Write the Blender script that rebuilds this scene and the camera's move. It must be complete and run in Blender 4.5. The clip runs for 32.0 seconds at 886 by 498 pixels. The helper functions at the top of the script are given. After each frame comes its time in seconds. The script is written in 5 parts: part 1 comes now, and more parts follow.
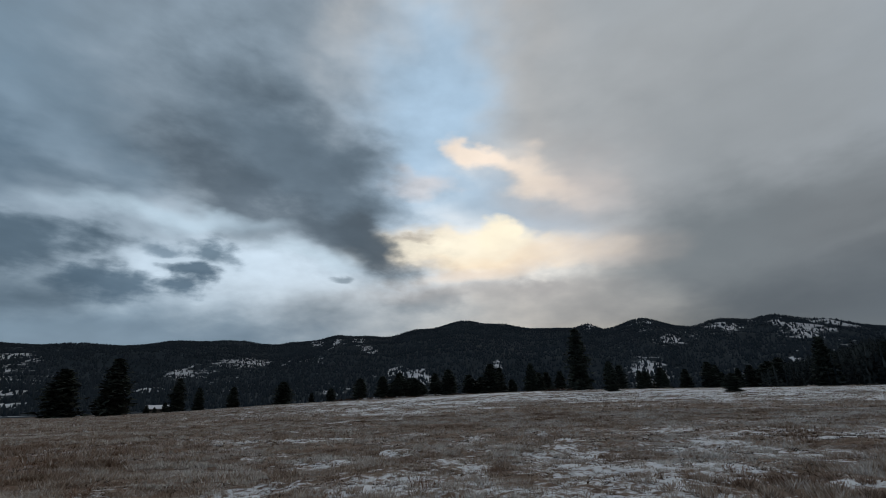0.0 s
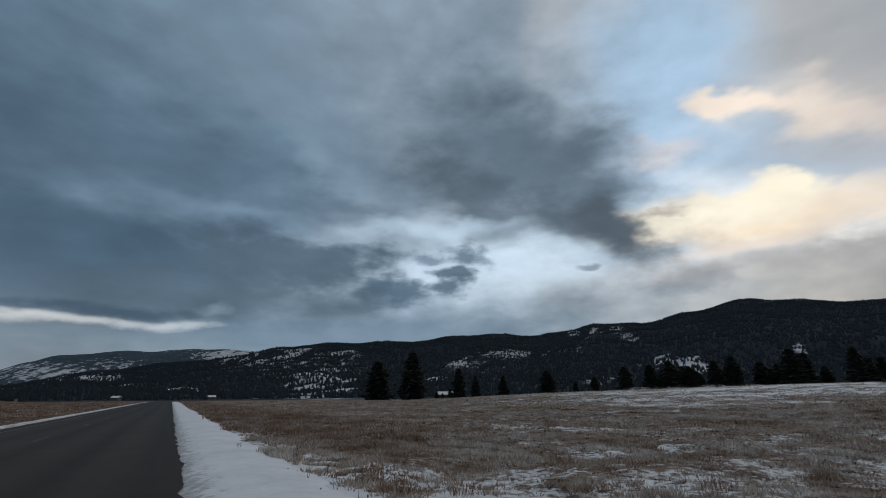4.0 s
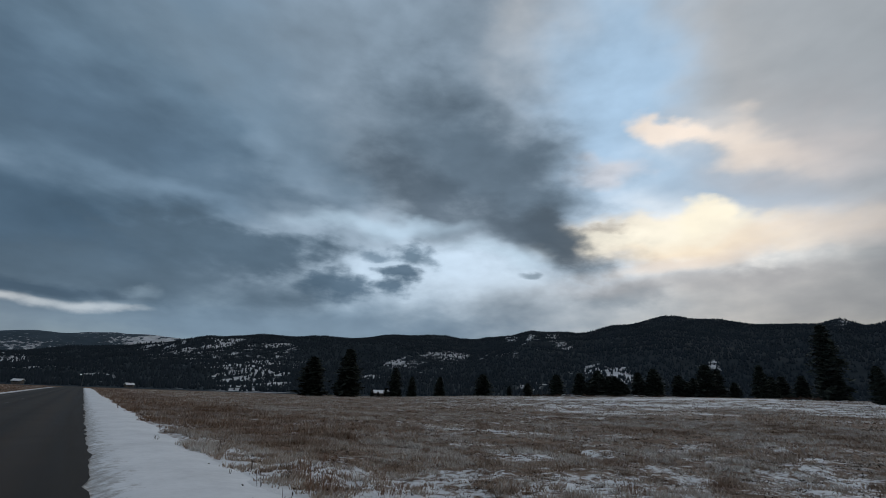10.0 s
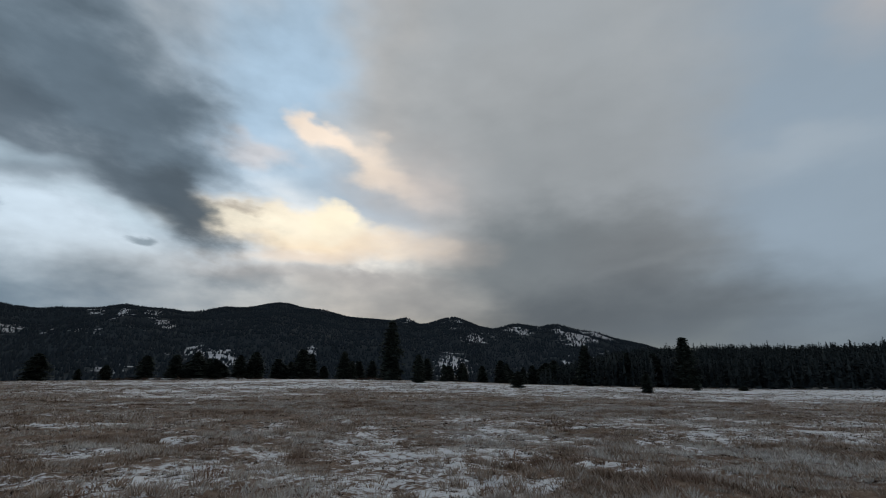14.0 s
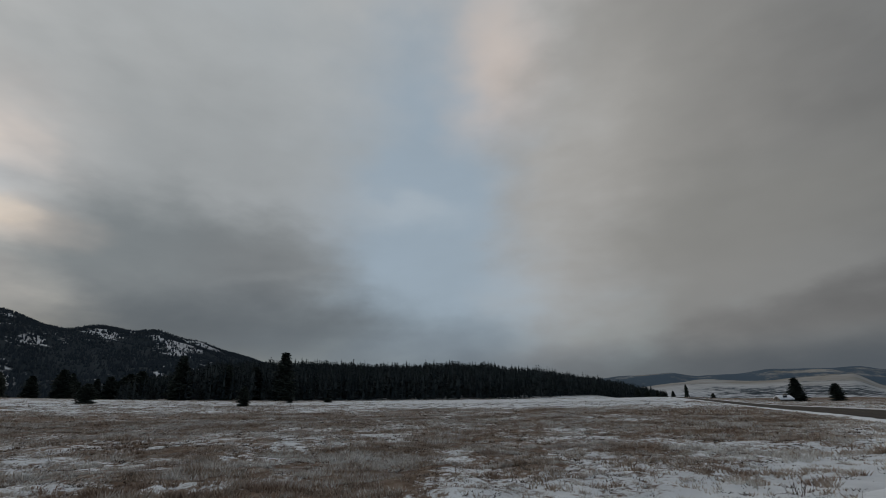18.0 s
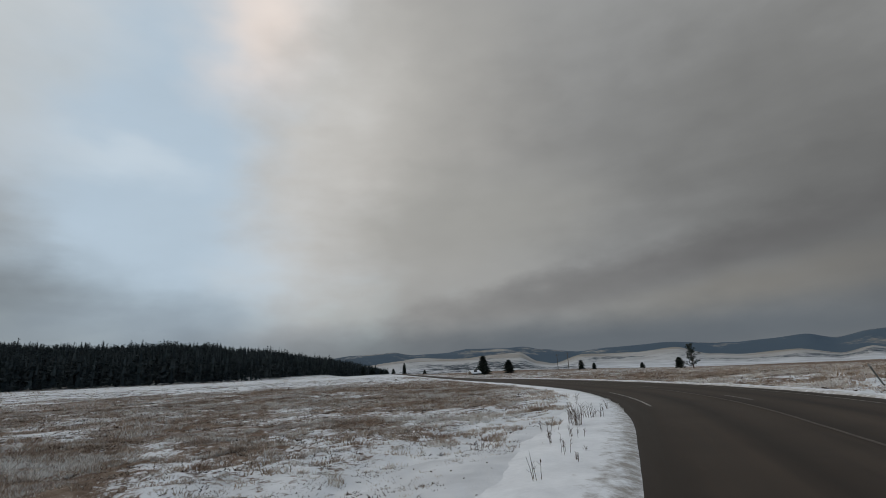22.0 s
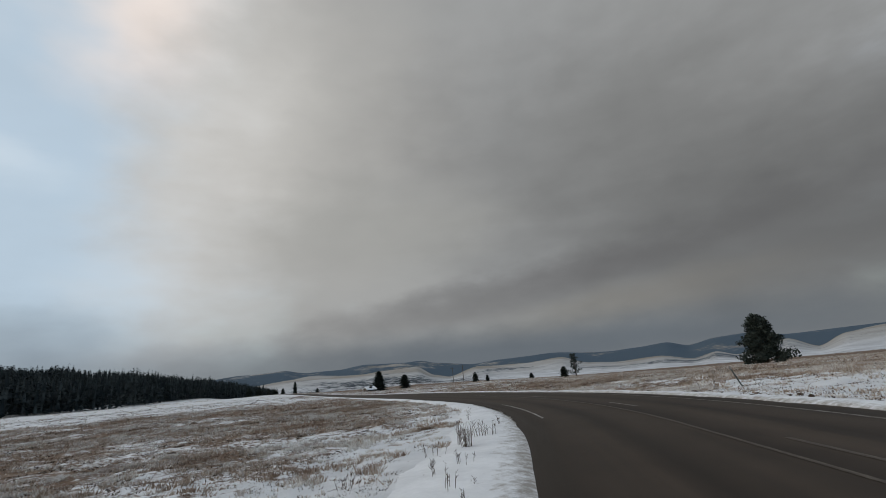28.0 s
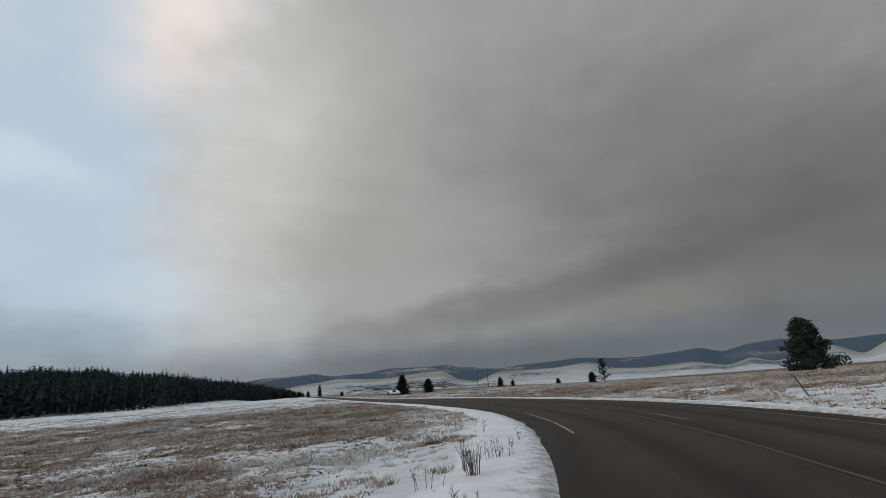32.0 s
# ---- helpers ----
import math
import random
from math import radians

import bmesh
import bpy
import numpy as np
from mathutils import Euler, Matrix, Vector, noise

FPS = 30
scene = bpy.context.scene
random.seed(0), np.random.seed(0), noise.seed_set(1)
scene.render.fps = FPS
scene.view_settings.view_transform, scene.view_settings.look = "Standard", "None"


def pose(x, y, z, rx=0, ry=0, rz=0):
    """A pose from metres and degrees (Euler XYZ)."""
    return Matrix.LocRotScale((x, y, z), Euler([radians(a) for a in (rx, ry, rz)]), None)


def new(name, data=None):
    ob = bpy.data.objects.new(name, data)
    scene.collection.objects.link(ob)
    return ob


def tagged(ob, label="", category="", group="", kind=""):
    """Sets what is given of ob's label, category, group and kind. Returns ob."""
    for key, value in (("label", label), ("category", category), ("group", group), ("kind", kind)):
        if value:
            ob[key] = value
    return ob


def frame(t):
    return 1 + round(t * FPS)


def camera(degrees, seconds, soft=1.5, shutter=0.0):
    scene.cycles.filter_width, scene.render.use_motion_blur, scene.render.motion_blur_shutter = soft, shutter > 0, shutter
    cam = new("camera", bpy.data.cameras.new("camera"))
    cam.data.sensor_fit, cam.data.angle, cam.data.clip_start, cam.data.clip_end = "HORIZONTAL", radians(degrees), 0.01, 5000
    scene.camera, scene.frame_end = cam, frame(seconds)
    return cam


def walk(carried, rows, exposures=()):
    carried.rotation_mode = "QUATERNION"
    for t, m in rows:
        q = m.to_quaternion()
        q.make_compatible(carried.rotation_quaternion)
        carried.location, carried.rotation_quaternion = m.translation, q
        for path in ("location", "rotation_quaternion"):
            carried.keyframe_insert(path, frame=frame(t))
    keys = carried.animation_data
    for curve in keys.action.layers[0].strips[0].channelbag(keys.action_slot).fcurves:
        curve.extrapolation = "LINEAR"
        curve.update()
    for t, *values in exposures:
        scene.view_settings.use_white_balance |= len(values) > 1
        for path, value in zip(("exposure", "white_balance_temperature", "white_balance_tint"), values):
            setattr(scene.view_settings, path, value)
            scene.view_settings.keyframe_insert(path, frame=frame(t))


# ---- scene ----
EXPO = [(0, 0.0, 6330, 10), (4, 0.0, 6200, 10), (8, 0.0, 6110, 10), (10, 0.0, 6130, 10), (12, 0.0, 6270, 10), (16, 0.0, 6520, 10), (17.8, 0.02, 6580, 10), (19, 0.2, 6630, 10), (21, 0.5, 6630, 10), (23, 0.67, 6620, 10), (25, 0.73, 6600, 10), (28, 0.70, 6580, 10), (32, 0.70, 6580, 10)]
cam = camera(87.37, 32.0, soft=0.75)
walk(cam, [
    (0.0, pose(0.00, 0.00, 1.6, 108.40, 1.60, 0.53)),
    (0.5, pose(0.00, 0.00, 1.6, 108.11, 1.41, 2.61)),
    (1.0, pose(0.00, 0.00, 1.6, 108.18, 0.99, 6.89)),
    (1.5, pose(0.00, 0.00, 1.6, 108.30, 0.59, 11.51)),
    (2.0, pose(0.00, 0.00, 1.6, 108.40, 0.54, 15.97)),
    (2.5, pose(0.00, 0.00, 1.6, 108.19, 0.53, 20.44)),
    (3.0, pose(0.00, 0.00, 1.6, 108.09, 0.26, 24.60)),
    (3.5, pose(0.00, 0.00, 1.6, 108.00, 0.26, 27.61)),
    (4.0, pose(0.00, 0.00, 1.6, 107.71, 0.39, 30.95)),
    (4.5, pose(0.00, 0.00, 1.6, 107.63, 0.33, 33.69)),
    (6.5, pose(0.00, 0.00, 1.6, 106.97, -0.26, 41.91)),
    (7.0, pose(0.00, 0.00, 1.6, 107.08, 0.01, 42.30)),
    (7.5, pose(0.00, 0.00, 1.6, 107.25, 0.18, 41.65)),
    (8.0, pose(0.00, 0.00, 1.6, 107.40, -0.45, 39.78)),
    (8.5, pose(0.00, 0.00, 1.6, 107.47, -0.85, 35.61)),
    (9.0, pose(0.00, 0.00, 1.6, 107.54, -1.12, 30.70)),
    (9.5, pose(0.00, 0.00, 1.6, 107.73, -1.69, 27.18)),
    (10.0, pose(0.00, 0.00, 1.6, 107.80, -1.97, 23.37)),
    (10.5, pose(0.00, 0.00, 1.6, 108.07, -1.86, 17.15)),
    (11.0, pose(0.00, 0.00, 1.6, 108.05, -1.51, 11.41)),
    (11.5, pose(0.00, 0.00, 1.6, 107.70, -1.18, 7.77)),
    (12.0, pose(0.00, 0.00, 1.6, 107.18, -1.19, 3.77)),
    (12.5, pose(0.00, 0.00, 1.6, 106.79, -1.08, -3.33)),
    (13.0, pose(0.00, 0.00, 1.6, 106.77, -0.91, -10.67)),
    (13.5, pose(0.00, 0.00, 1.6, 106.80, -0.78, -16.38)),
    (15.5, pose(0.00, 0.00, 1.6, 107.05, -0.32, -35.79)),
    (16.0, pose(0.00, 0.00, 1.6, 107.20, -0.57, -40.46)),
    (16.5, pose(0.00, 0.00, 1.6, 107.26, -0.05, -48.19)),
    (17.0, pose(0.00, 0.00, 1.6, 107.23, 0.14, -54.59)),
    (17.5, pose(0.00, 0.00, 1.6, 107.61, 0.46, -60.43)),
    (18.0, pose(0.00, 0.00, 1.6, 108.30, 0.70, -66.75)),
    (18.5, pose(0.07, 0.11, 1.6, 108.71, 1.16, -72.16)),
    (19.0, pose(0.11, 0.12, 1.6, 108.76, 2.15, -76.95)),
    (19.5, pose(0.17, 0.10, 1.6, 108.02, 3.28, -80.83)),
    (20.0, pose(0.22, 0.09, 1.6, 107.17, 3.74, -83.87)),
    (20.5, pose(0.23, 0.09, 1.6, 106.29, 3.34, -86.00)),
    (21.0, pose(0.24, 0.08, 1.6, 105.79, 3.16, -90.09)),
    (21.5, pose(0.26, 0.07, 1.6, 105.47, 2.75, -94.44)),
    (22.0, pose(0.27, 0.05, 1.6, 105.07, 2.80, -97.99)),
    (22.5, pose(0.27, 0.00, 1.6, 104.89, 2.89, -100.08)),
    (23.0, pose(0.32, -0.04, 1.6, 104.65, 3.24, -101.49)),
    (23.5, pose(0.41, -0.09, 1.6, 104.13, 3.23, -102.99)),
    (24.0, pose(0.55, -0.16, 1.6, 104.51, 2.97, -105.47)),
    (24.5, pose(0.72, -0.27, 1.6, 104.73, 2.89, -107.71)),
    (25.0, pose(0.95, -0.38, 1.6, 104.85, 2.59, -108.08)),
    (25.5, pose(1.30, -0.48, 1.6, 105.04, 3.01, -109.70)),
    (27.5, pose(1.68, -0.65, 1.6, 105.30, 4.77, -112.00)),
    (28.0, pose(2.04, -0.83, 1.6, 106.00, 4.98, -110.24)),
    (28.5, pose(2.37, -1.02, 1.6, 106.23, 4.36, -110.26)),
    (29.0, pose(2.71, -1.23, 1.6, 106.34, 4.41, -109.40)),
    (29.5, pose(3.04, -1.40, 1.6, 106.25, 4.15, -108.46)),
    (30.0, pose(3.33, -1.59, 1.6, 106.19, 4.01, -109.55)),
    (30.5, pose(3.59, -1.76, 1.6, 105.95, 4.54, -109.36)),
    (31.0, pose(3.89, -1.89, 1.6, 105.61, 4.03, -109.16)),
    (31.5, pose(4.16, -2.07, 1.6, 105.97, 3.87, -109.01)),
    (32.0, pose(4.45, -2.24, 1.6, 106.74, 4.39, -107.24)),
], EXPO)

# ---------------------------------------------------------------- world and light
SUN_BEARING, SUN_HEIGHT = 6.0, 14.0        # degrees clockwise from +y, and above the horizon

world = bpy.data.worlds.new("winter_sky")
scene.world = world
world.use_nodes = True
WN, WL = world.node_tree.nodes, world.node_tree.links
WN.clear()


def wnode(kind, **props):
    n = WN.new(kind)
    for key, value in props.items():
        if key == "op":
            n.operation = value
    return n


def feed(socket, value):
    if isinstance(value, bpy.types.NodeSocket):
        WL.new(value, socket)
    else:
        socket.default_value = value


def wmath(op, a, b=0.0, c=None, clamp=False):
    n = wnode("ShaderNodeMath", op=op)
    n.use_clamp = clamp
    feed(n.inputs[0], a)
    feed(n.inputs[1], b)
    if c is not None:
        feed(n.inputs[2], c)
    return n.outputs[0]


def wnoise(vector, scale, detail=5.0, rough=0.55, distort=0.0):
    n = wnode("ShaderNodeTexNoise")
    feed(n.inputs["Vector"], vector)
    n.inputs["Scale"].default_value = scale
    n.inputs["Detail"].default_value = detail
    n.inputs["Roughness"].default_value = rough
    n.inputs["Distortion"].default_value = distort
    return n.outputs["Fac"]


def srgb(r, g, b, k=1.0):
    """A colour of the sky or of a surface from 0 to 255 values, made linear."""
    return tuple(k * (v / 255 / 12.92 if v < 10 else ((v / 255 + 0.055) / 1.055) ** 2.4) for v in (r, g, b)) + (1.0,)


coords = wnode("ShaderNodeTexCoord").outputs["Generated"]
split = wnode("ShaderNodeSeparateXYZ")
feed(split.inputs[0], coords)
sx, sy, sz = split.outputs
bearing = wmath("MULTIPLY", wmath("ARCTAN2", wmath("MULTIPLY", sx, -1.0), sy), 180 / math.pi)   # degrees, to the left of +y
height = wmath("MULTIPLY", wmath("ARCSINE", sz), 180 / math.pi)
# the cloud deck seen in perspective: far clouds crowd together towards the horizon
lift = wmath("ADD", wmath("MAXIMUM", sz, 0.0), 0.12)
deck = wnode("ShaderNodeCombineXYZ")
feed(deck.inputs[0], wmath("DIVIDE", sx, lift))
feed(deck.inputs[1], wmath("DIVIDE", sy, lift))
deck = deck.outputs[0]
puffs = wmath("SUBTRACT", wnoise(deck, 1.5, 4.0, 0.5, 0.2), 0.5)
swirl = wmath("SUBTRACT", wnoise(deck, 0.9, 3.0, 0.5, 0.0), 0.5)

sky_tex = wnode("ShaderNodeTexSky")
sky_tex.sky_type = "NISHITA"
sky_tex.sun_disc = False
sky_tex.sun_elevation = radians(SUN_HEIGHT)
sky_tex.sun_rotation = radians(SUN_BEARING)
sky_tex.air_density, sky_tex.dust_density, sky_tex.ozone_density = 1.0, 1.5, 1.0
dim = wnode("ShaderNodeMix")
dim.data_type = "RGBA"
dim.blend_type = "MULTIPLY"
dim.inputs[0].default_value = 1.0
feed(dim.inputs[6], sky_tex.outputs[0])
dim.inputs[7].default_value = (0.10, 0.10, 0.10, 1)
sky = dim.outputs[2]

# billows keep their size up and down the dome, a little wider than high
dome = wnode("ShaderNodeCombineXYZ")
feed(dome.inputs[0], wmath("MULTIPLY", bearing, 0.055))
feed(dome.inputs[1], wmath("MULTIPLY", height, 0.11))
dome = dome.outputs[0]
billow = wmath("SUBTRACT", wnoise(dome, 1.25, 5.0, 0.5, 0.1), 0.5)
wisps = wmath("SUBTRACT", wnoise(dome, 3.0, 5.0, 0.5, 0.1), 0.5)
crumbs = wmath("SUBTRACT", wnoise(dome, 9.0, 5.0, 0.55, 0.1), 0.5)
shift_noise = wnode("ShaderNodeTexNoise")
feed(shift_noise.inputs["Vector"], dome)
shift_noise.inputs["Scale"].default_value, shift_noise.inputs["Detail"].default_value = 1.7, 3.5
drift = wnode("ShaderNodeSeparateXYZ")
feed(drift.inputs[0], shift_noise.outputs["Color"])

# places on the dome, in degrees, bent a little by the noise so that every bank gets an uneven rim
tame = wnode("ShaderNodeMapRange")
feed(tame.inputs[0], height)
for i, v in enumerate((4.0, 24.0, 0.22, 1.0)):
    tame.inputs[1 + i].default_value = v
tame = tame.outputs[0]
place = wnode("ShaderNodeCombineXYZ")
feed(place.inputs[0], wmath("MULTIPLY_ADD", wmath("SUBTRACT", drift.outputs[0], 0.5), 11.0, wmath("MULTIPLY_ADD", puffs, 2.5, bearing)))
feed(place.inputs[1], wmath("MULTIPLY_ADD", wmath("MULTIPLY_ADD", wmath("SUBTRACT", drift.outputs[1], 0.5), 6.0, wmath("MULTIPLY", wisps, 3.0)), tame, height))
place = place.outputs[0]


def bank(left, up, wide, high, tilt, colour, cover=1.0, soft=0.6, ragged=0.8, fine=0.3, crumb=0.0):
    """A bank of cloud laid over the sky: its middle and half sizes in degrees, its tilt, its colour as light, how dense it is,
    how soft its rim is (0 to 1) and how torn it is by the noise."""
    global sky
    m = wnode("ShaderNodeMapping")
    m.vector_type = "TEXTURE"
    feed(m.inputs[0], place)
    m.inputs[1].default_value = (left, up, 0)
    m.inputs[2].default_value = (0, 0, radians(tilt))
    m.inputs[3].default_value = (wide, high, 1)
    length = wnode("ShaderNodeVectorMath", op="LENGTH")
    feed(length.inputs[0], m.outputs[0])
    torn = wmath("MULTIPLY_ADD", billow, ragged, length.outputs["Value"])
    torn = wmath("MULTIPLY_ADD", wisps, fine * 0.9, torn)
    if crumb:
        torn = wmath("MULTIPLY_ADD", crumbs, crumb, torn)
    ramp = wnode("ShaderNodeMapRange")
    ramp.interpolation_type = "SMOOTHSTEP"
    feed(ramp.inputs[0], torn)
    for i, v in enumerate((1.0 + soft, 1.0 - soft, 0.0, cover)):
        ramp.inputs[1 + i].default_value = v
    mix = wnode("ShaderNodeMix")
    mix.data_type = "RGBA"
    feed(mix.inputs[0], ramp.outputs[0])
    feed(mix.inputs[6], sky)
    mix.inputs[7].default_value = colour
    sky = mix.outputs[2]


# thin high cloud all over, brighter towards the zenith, as under any overcast
bank(0, 62, 400, 46, 0, srgb(181, 178, 173), 0.88, 0.5, 0.2)
bank(140, 20, 70, 60, 0, srgb(121, 138, 157), 0.9, 0.5, 0.2)
# pale sky in the gap where the sun went down, and low over the hills
bank(16, 15, 40, 10, 0, srgb(198, 215, 228), 0.9, 0.7, 0.4)
bank(-2, 9, 26, 5, 0, srgb(160, 165, 168), 0.85, 0.7, 0.3)
bank(2, 34, 10, 14, 20, srgb(170, 198, 221), 0.9, 0.7, 0.3)
bank(-11, 23, 11, 3, 14, srgb(166, 192, 213), 0.9, 0.6, 0.4)
bank(-67, 24, 19, 26, 6, srgb(142, 159, 174), 0.9, 0.7, 0.3)
bank(-70, 14, 12, 10, 0, srgb(147, 162, 175), 0.7, 0.8, 0.3)
# the grey deck from the gap to the woods
bank(-34, 38, 20, 20, -18, srgb(160, 166, 170), 0.95, 0.6, 0.3)
bank(-25, 30, 14, 9, -22, srgb(171, 174, 175), 0.8, 0.8, 0.3)
bank(-36, 24, 15, 12, 0, srgb(146, 151, 154), 0.75, 0.8, 0.3)
bank(-35, 14, 17, 7, 0, srgb(112, 119, 123), 0.9, 0.6, 0.5)
bank(-46, 15, 8, 5.5, 0, srgb(118, 122, 125), 0.65, 0.75, 0.4)
bank(-46, 14.4, 6, 0.5, -14, srgb(140, 145, 148), 0.28, 0.95, 0.6, 0.6)
bank(-62, 23, 6, 1.6, 4, srgb(176, 184, 190), 0.35, 0.95, 0.8, 0.8)
bank(-38, 7, 24, 4.5, 0, srgb(88, 95, 101), 0.9, 0.8, 0.3)
bank(-48, 8, 10, 5, 0, srgb(94, 101, 107), 0.55, 0.95, 0.3)
bank(-78, 3.8, 28, 4.0, 0, srgb(112, 123, 133), 0.85, 0.8, 0.2)
# the wide deck beyond the bend
bank(-126, 26, 44, 44, 0, srgb(119, 121, 122), 0.97, 0.26, 0.5, 0.25)
bank(-85, 27, 8, 18, 12, srgb(178, 177, 175), 0.7, 0.95, 0.4)
bank(-75, 40, 6, 7, 20, srgb(196, 184, 176), 0.75, 0.95, 0.3)
bank(-97, 28, 14, 20, 8, srgb(145, 144, 141), 0.65, 0.95, 0.25)
bank(-140, 23, 27, 12, 8, srgb(94, 95, 95), 0.75, 0.8, 0.3)
bank(-104, 19, 14, 5, 0, srgb(124, 125, 123), 0.6, 0.9, 0.4)
bank(-130, 11.3, 24, 1.9, -8, srgb(89, 89, 91), 0.7, 0.95, 0.7, 0.9)
bank(-111, 8.5, 12, 1.8, -5, srgb(98, 99, 100), 0.7, 0.9, 0.5, 0.5)
bank(-151, 11, 23, 10, 0, srgb(74, 75, 76), 0.8, 0.95, 0.4)
bank(-131, 6.6, 14, 1.8, -6, srgb(102, 101, 98), 0.7, 0.95, 0.5, 0.6)
bank(-118, 2.6, 42, 2.8, 0, srgb(75, 82, 89), 0.9, 0.8, 0.2)
# sunlit cream clouds in the gap
bank(-16, 24, 8, 5, 0, srgb(190, 182, 178), 0.4, 0.95, 0.4)
bank(-4, 18.0, 14, 2.0, 2, srgb(252, 232, 202), 0.95, 0.55, 0.6, 0.5, 0.3)
bank(-1, 18.6, 10, 1.3, -3, srgb(255, 244, 220), 1.0, 0.6, 0.6, 0.5, 0.3)
bank(-7.6, 19.8, 3.8, 1.7, 0, srgb(255, 243, 216), 1.0, 0.35, 0.5, 0.4, 0.3)
bank(-18, 17.4, 7, 1.8, 6, srgb(206, 194, 184), 0.6, 0.9, 0.6)
bank(-6.0, 29.6, 4.6, 1.5, 24, srgb(248, 230, 211), 0.95, 0.5, 0.8, 0.6, 0.5)
bank(-13.2, 26.6, 5.2, 1.8, 26, srgb(244, 226, 207), 0.75, 0.8, 0.7, 0.5, 0.4)
bank(-19, 24.4, 4.0, 2.2, 26, srgb(214, 202, 194), 0.4, 0.95, 0.4, 0.3)
bank(2.5, 26.4, 3.8, 1.4, 8, srgb(214, 208, 206), 0.7, 0.8, 0.9, 0.6, 0.8)
bank(-5, 15.4, 8, 1.0, -4, srgb(232, 212, 190), 0.7, 0.8, 0.8, 0.6, 0.8)
bank(3.6, 19.2, 1.6, 0.45, 0, srgb(176, 166, 152), 0.75, 0.7, 0.8, 0.6, 1.2)
bank(1.5, 11.8, 4, 1.2, 0, srgb(128, 136, 142), 0.75, 0.7, 0.9, 0.6, 1.0)
bank(-11, 13.2, 2.4, 0.6, 6, srgb(140, 142, 146), 0.6, 0.8, 0.9, 0.6, 1.2)
bank(-4, 13.0, 12, 1.2, 0, srgb(172, 166, 162), 0.5, 0.8, 0.9, 0.6, 0.6)
bank(-14, 11.0, 9, 3.0, 0, srgb(168, 165, 162), 0.6, 0.8, 0.6)
# the slate deck over the straight road, with its ragged tongue
bank(70, 36, 42, 27, 0, srgb(99, 120, 136), 0.97, 0.4, 0.6, 0.4)
bank(34, 44, 24, 13, 15, srgb(136, 152, 165), 0.9, 0.7, 0.4)
bank(28, 36, 18, 9, 31, srgb(128, 143, 155), 0.9, 0.6, 0.6, 0.4)
bank(76, 13.6, 30, 5.4, 0, srgb(72, 93, 110), 0.9, 0.5, 0.6, 0.6)
bank(90, 20, 18, 15, 0, srgb(78, 97, 113), 0.75, 0.8, 0.4)
bank(64, 25, 18, 4.5, 6, srgb(82, 102, 119), 0.7, 0.8, 0.9, 0.8)
bank(44, 26, 8, 1.6, 28, srgb(140, 160, 176), 0.5, 0.9, 0.9, 1.0, 0.6)
bank(56, 20.0, 7, 1.0, 4, srgb(128, 150, 168), 0.5, 0.9, 0.9, 1.0, 0.8)
bank(60, 36, 14, 2.6, 20, srgb(122, 139, 152), 0.5, 0.9, 0.8, 0.8)
bank(19.5, 27.5, 15.5, 7.0, 30, srgb(93, 108, 120), 0.94, 0.6, 0.6, 0.6, 0.3)
bank(26, 24, 8, 3.4, 24, srgb(82, 95, 106), 0.8, 0.7, 0.9, 0.8, 0.4)
bank(9.6, 19.0, 5.2, 2.2, 36, srgb(84, 95, 104), 0.95, 0.5, 0.7, 0.6, 0.5)
bank(32, 20.3, 9, 1.1, -3, srgb(186, 206, 219), 0.8, 0.75, 0.7, 0.7, 0.5)
bank(16, 17.6, 5, 1.0, 12, srgb(190, 208, 219), 0.6, 0.8, 0.7, 0.7, 0.5)
bank(40, 6.6, 34, 4.8, 0, srgb(110, 130, 146), 0.92, 0.7, 0.4, 0.5, 0.3)
bank(49, 15.4, 11, 2.4, 0, srgb(84, 102, 116), 0.94, 0.4, 1.0, 1.0, 0.7)
bank(58, 11.0, 16, 2.6, 0, srgb(86, 103, 116), 0.85, 0.8, 0.8, 0.8, 0.4)
bank(36.2, 12.2, 3.4, 1.8, -4, srgb(84, 104, 120), 0.92, 0.55, 1.0, 0.9, 1.2)
bank(30.0, 12.5, 2.8, 1.2, -4, srgb(84, 104, 120), 0.92, 0.55, 0.9, 0.9, 1.5)
bank(14.5, 20.6, 7.5, 2.0, 22, srgb(84, 96, 106), 0.85, 0.6, 0.4, 0.4, 0.3)
bank(26.8, 17.0, 2.8, 1.5, 4, srgb(98, 118, 133), 0.9, 0.6, 0.9, 0.9, 1.6)
bank(32.6, 17.0, 2.2, 0.7, 0, srgb(106, 126, 142), 0.8, 0.6, 0.9, 0.9, 1.6)
bank(29.2, 14.5, 2.7, 0.9, 4, srgb(82, 102, 118), 0.92, 0.5, 0.9, 0.9, 1.5)
bank(13.4, 15.2, 1.4, 0.45, 10, srgb(122, 136, 146), 0.8, 0.6, 0.9, 0.9, 1.5)
bank(84, 4.0, 20, 4.0, 0, srgb(114, 125, 134), 0.9, 0.8, 0.3)
bank(92, 2.6, 11, 2.2, 0, srgb(152, 144, 143), 0.75, 0.9, 0.3)
bank(73.6, 7.3, 2.0, 0.42, -4, srgb(206, 207, 203), 0.7, 0.95, 0.8, 1.0, 1.6)
bank(69.0, 7.4, 3.2, 0.3, 2, srgb(204, 206, 205), 0.85, 0.95, 0.8, 1.0, 1.6)
bank(61.8, 7.3, 2.8, 0.34, -2, srgb(200, 206, 208), 0.8, 0.95, 0.8, 1.0, 1.6)
bank(58.4, 9.0, 1.7, 0.7, -32, srgb(160, 178, 190), 0.4, 0.95, 0.6, 0.8, 2.0)
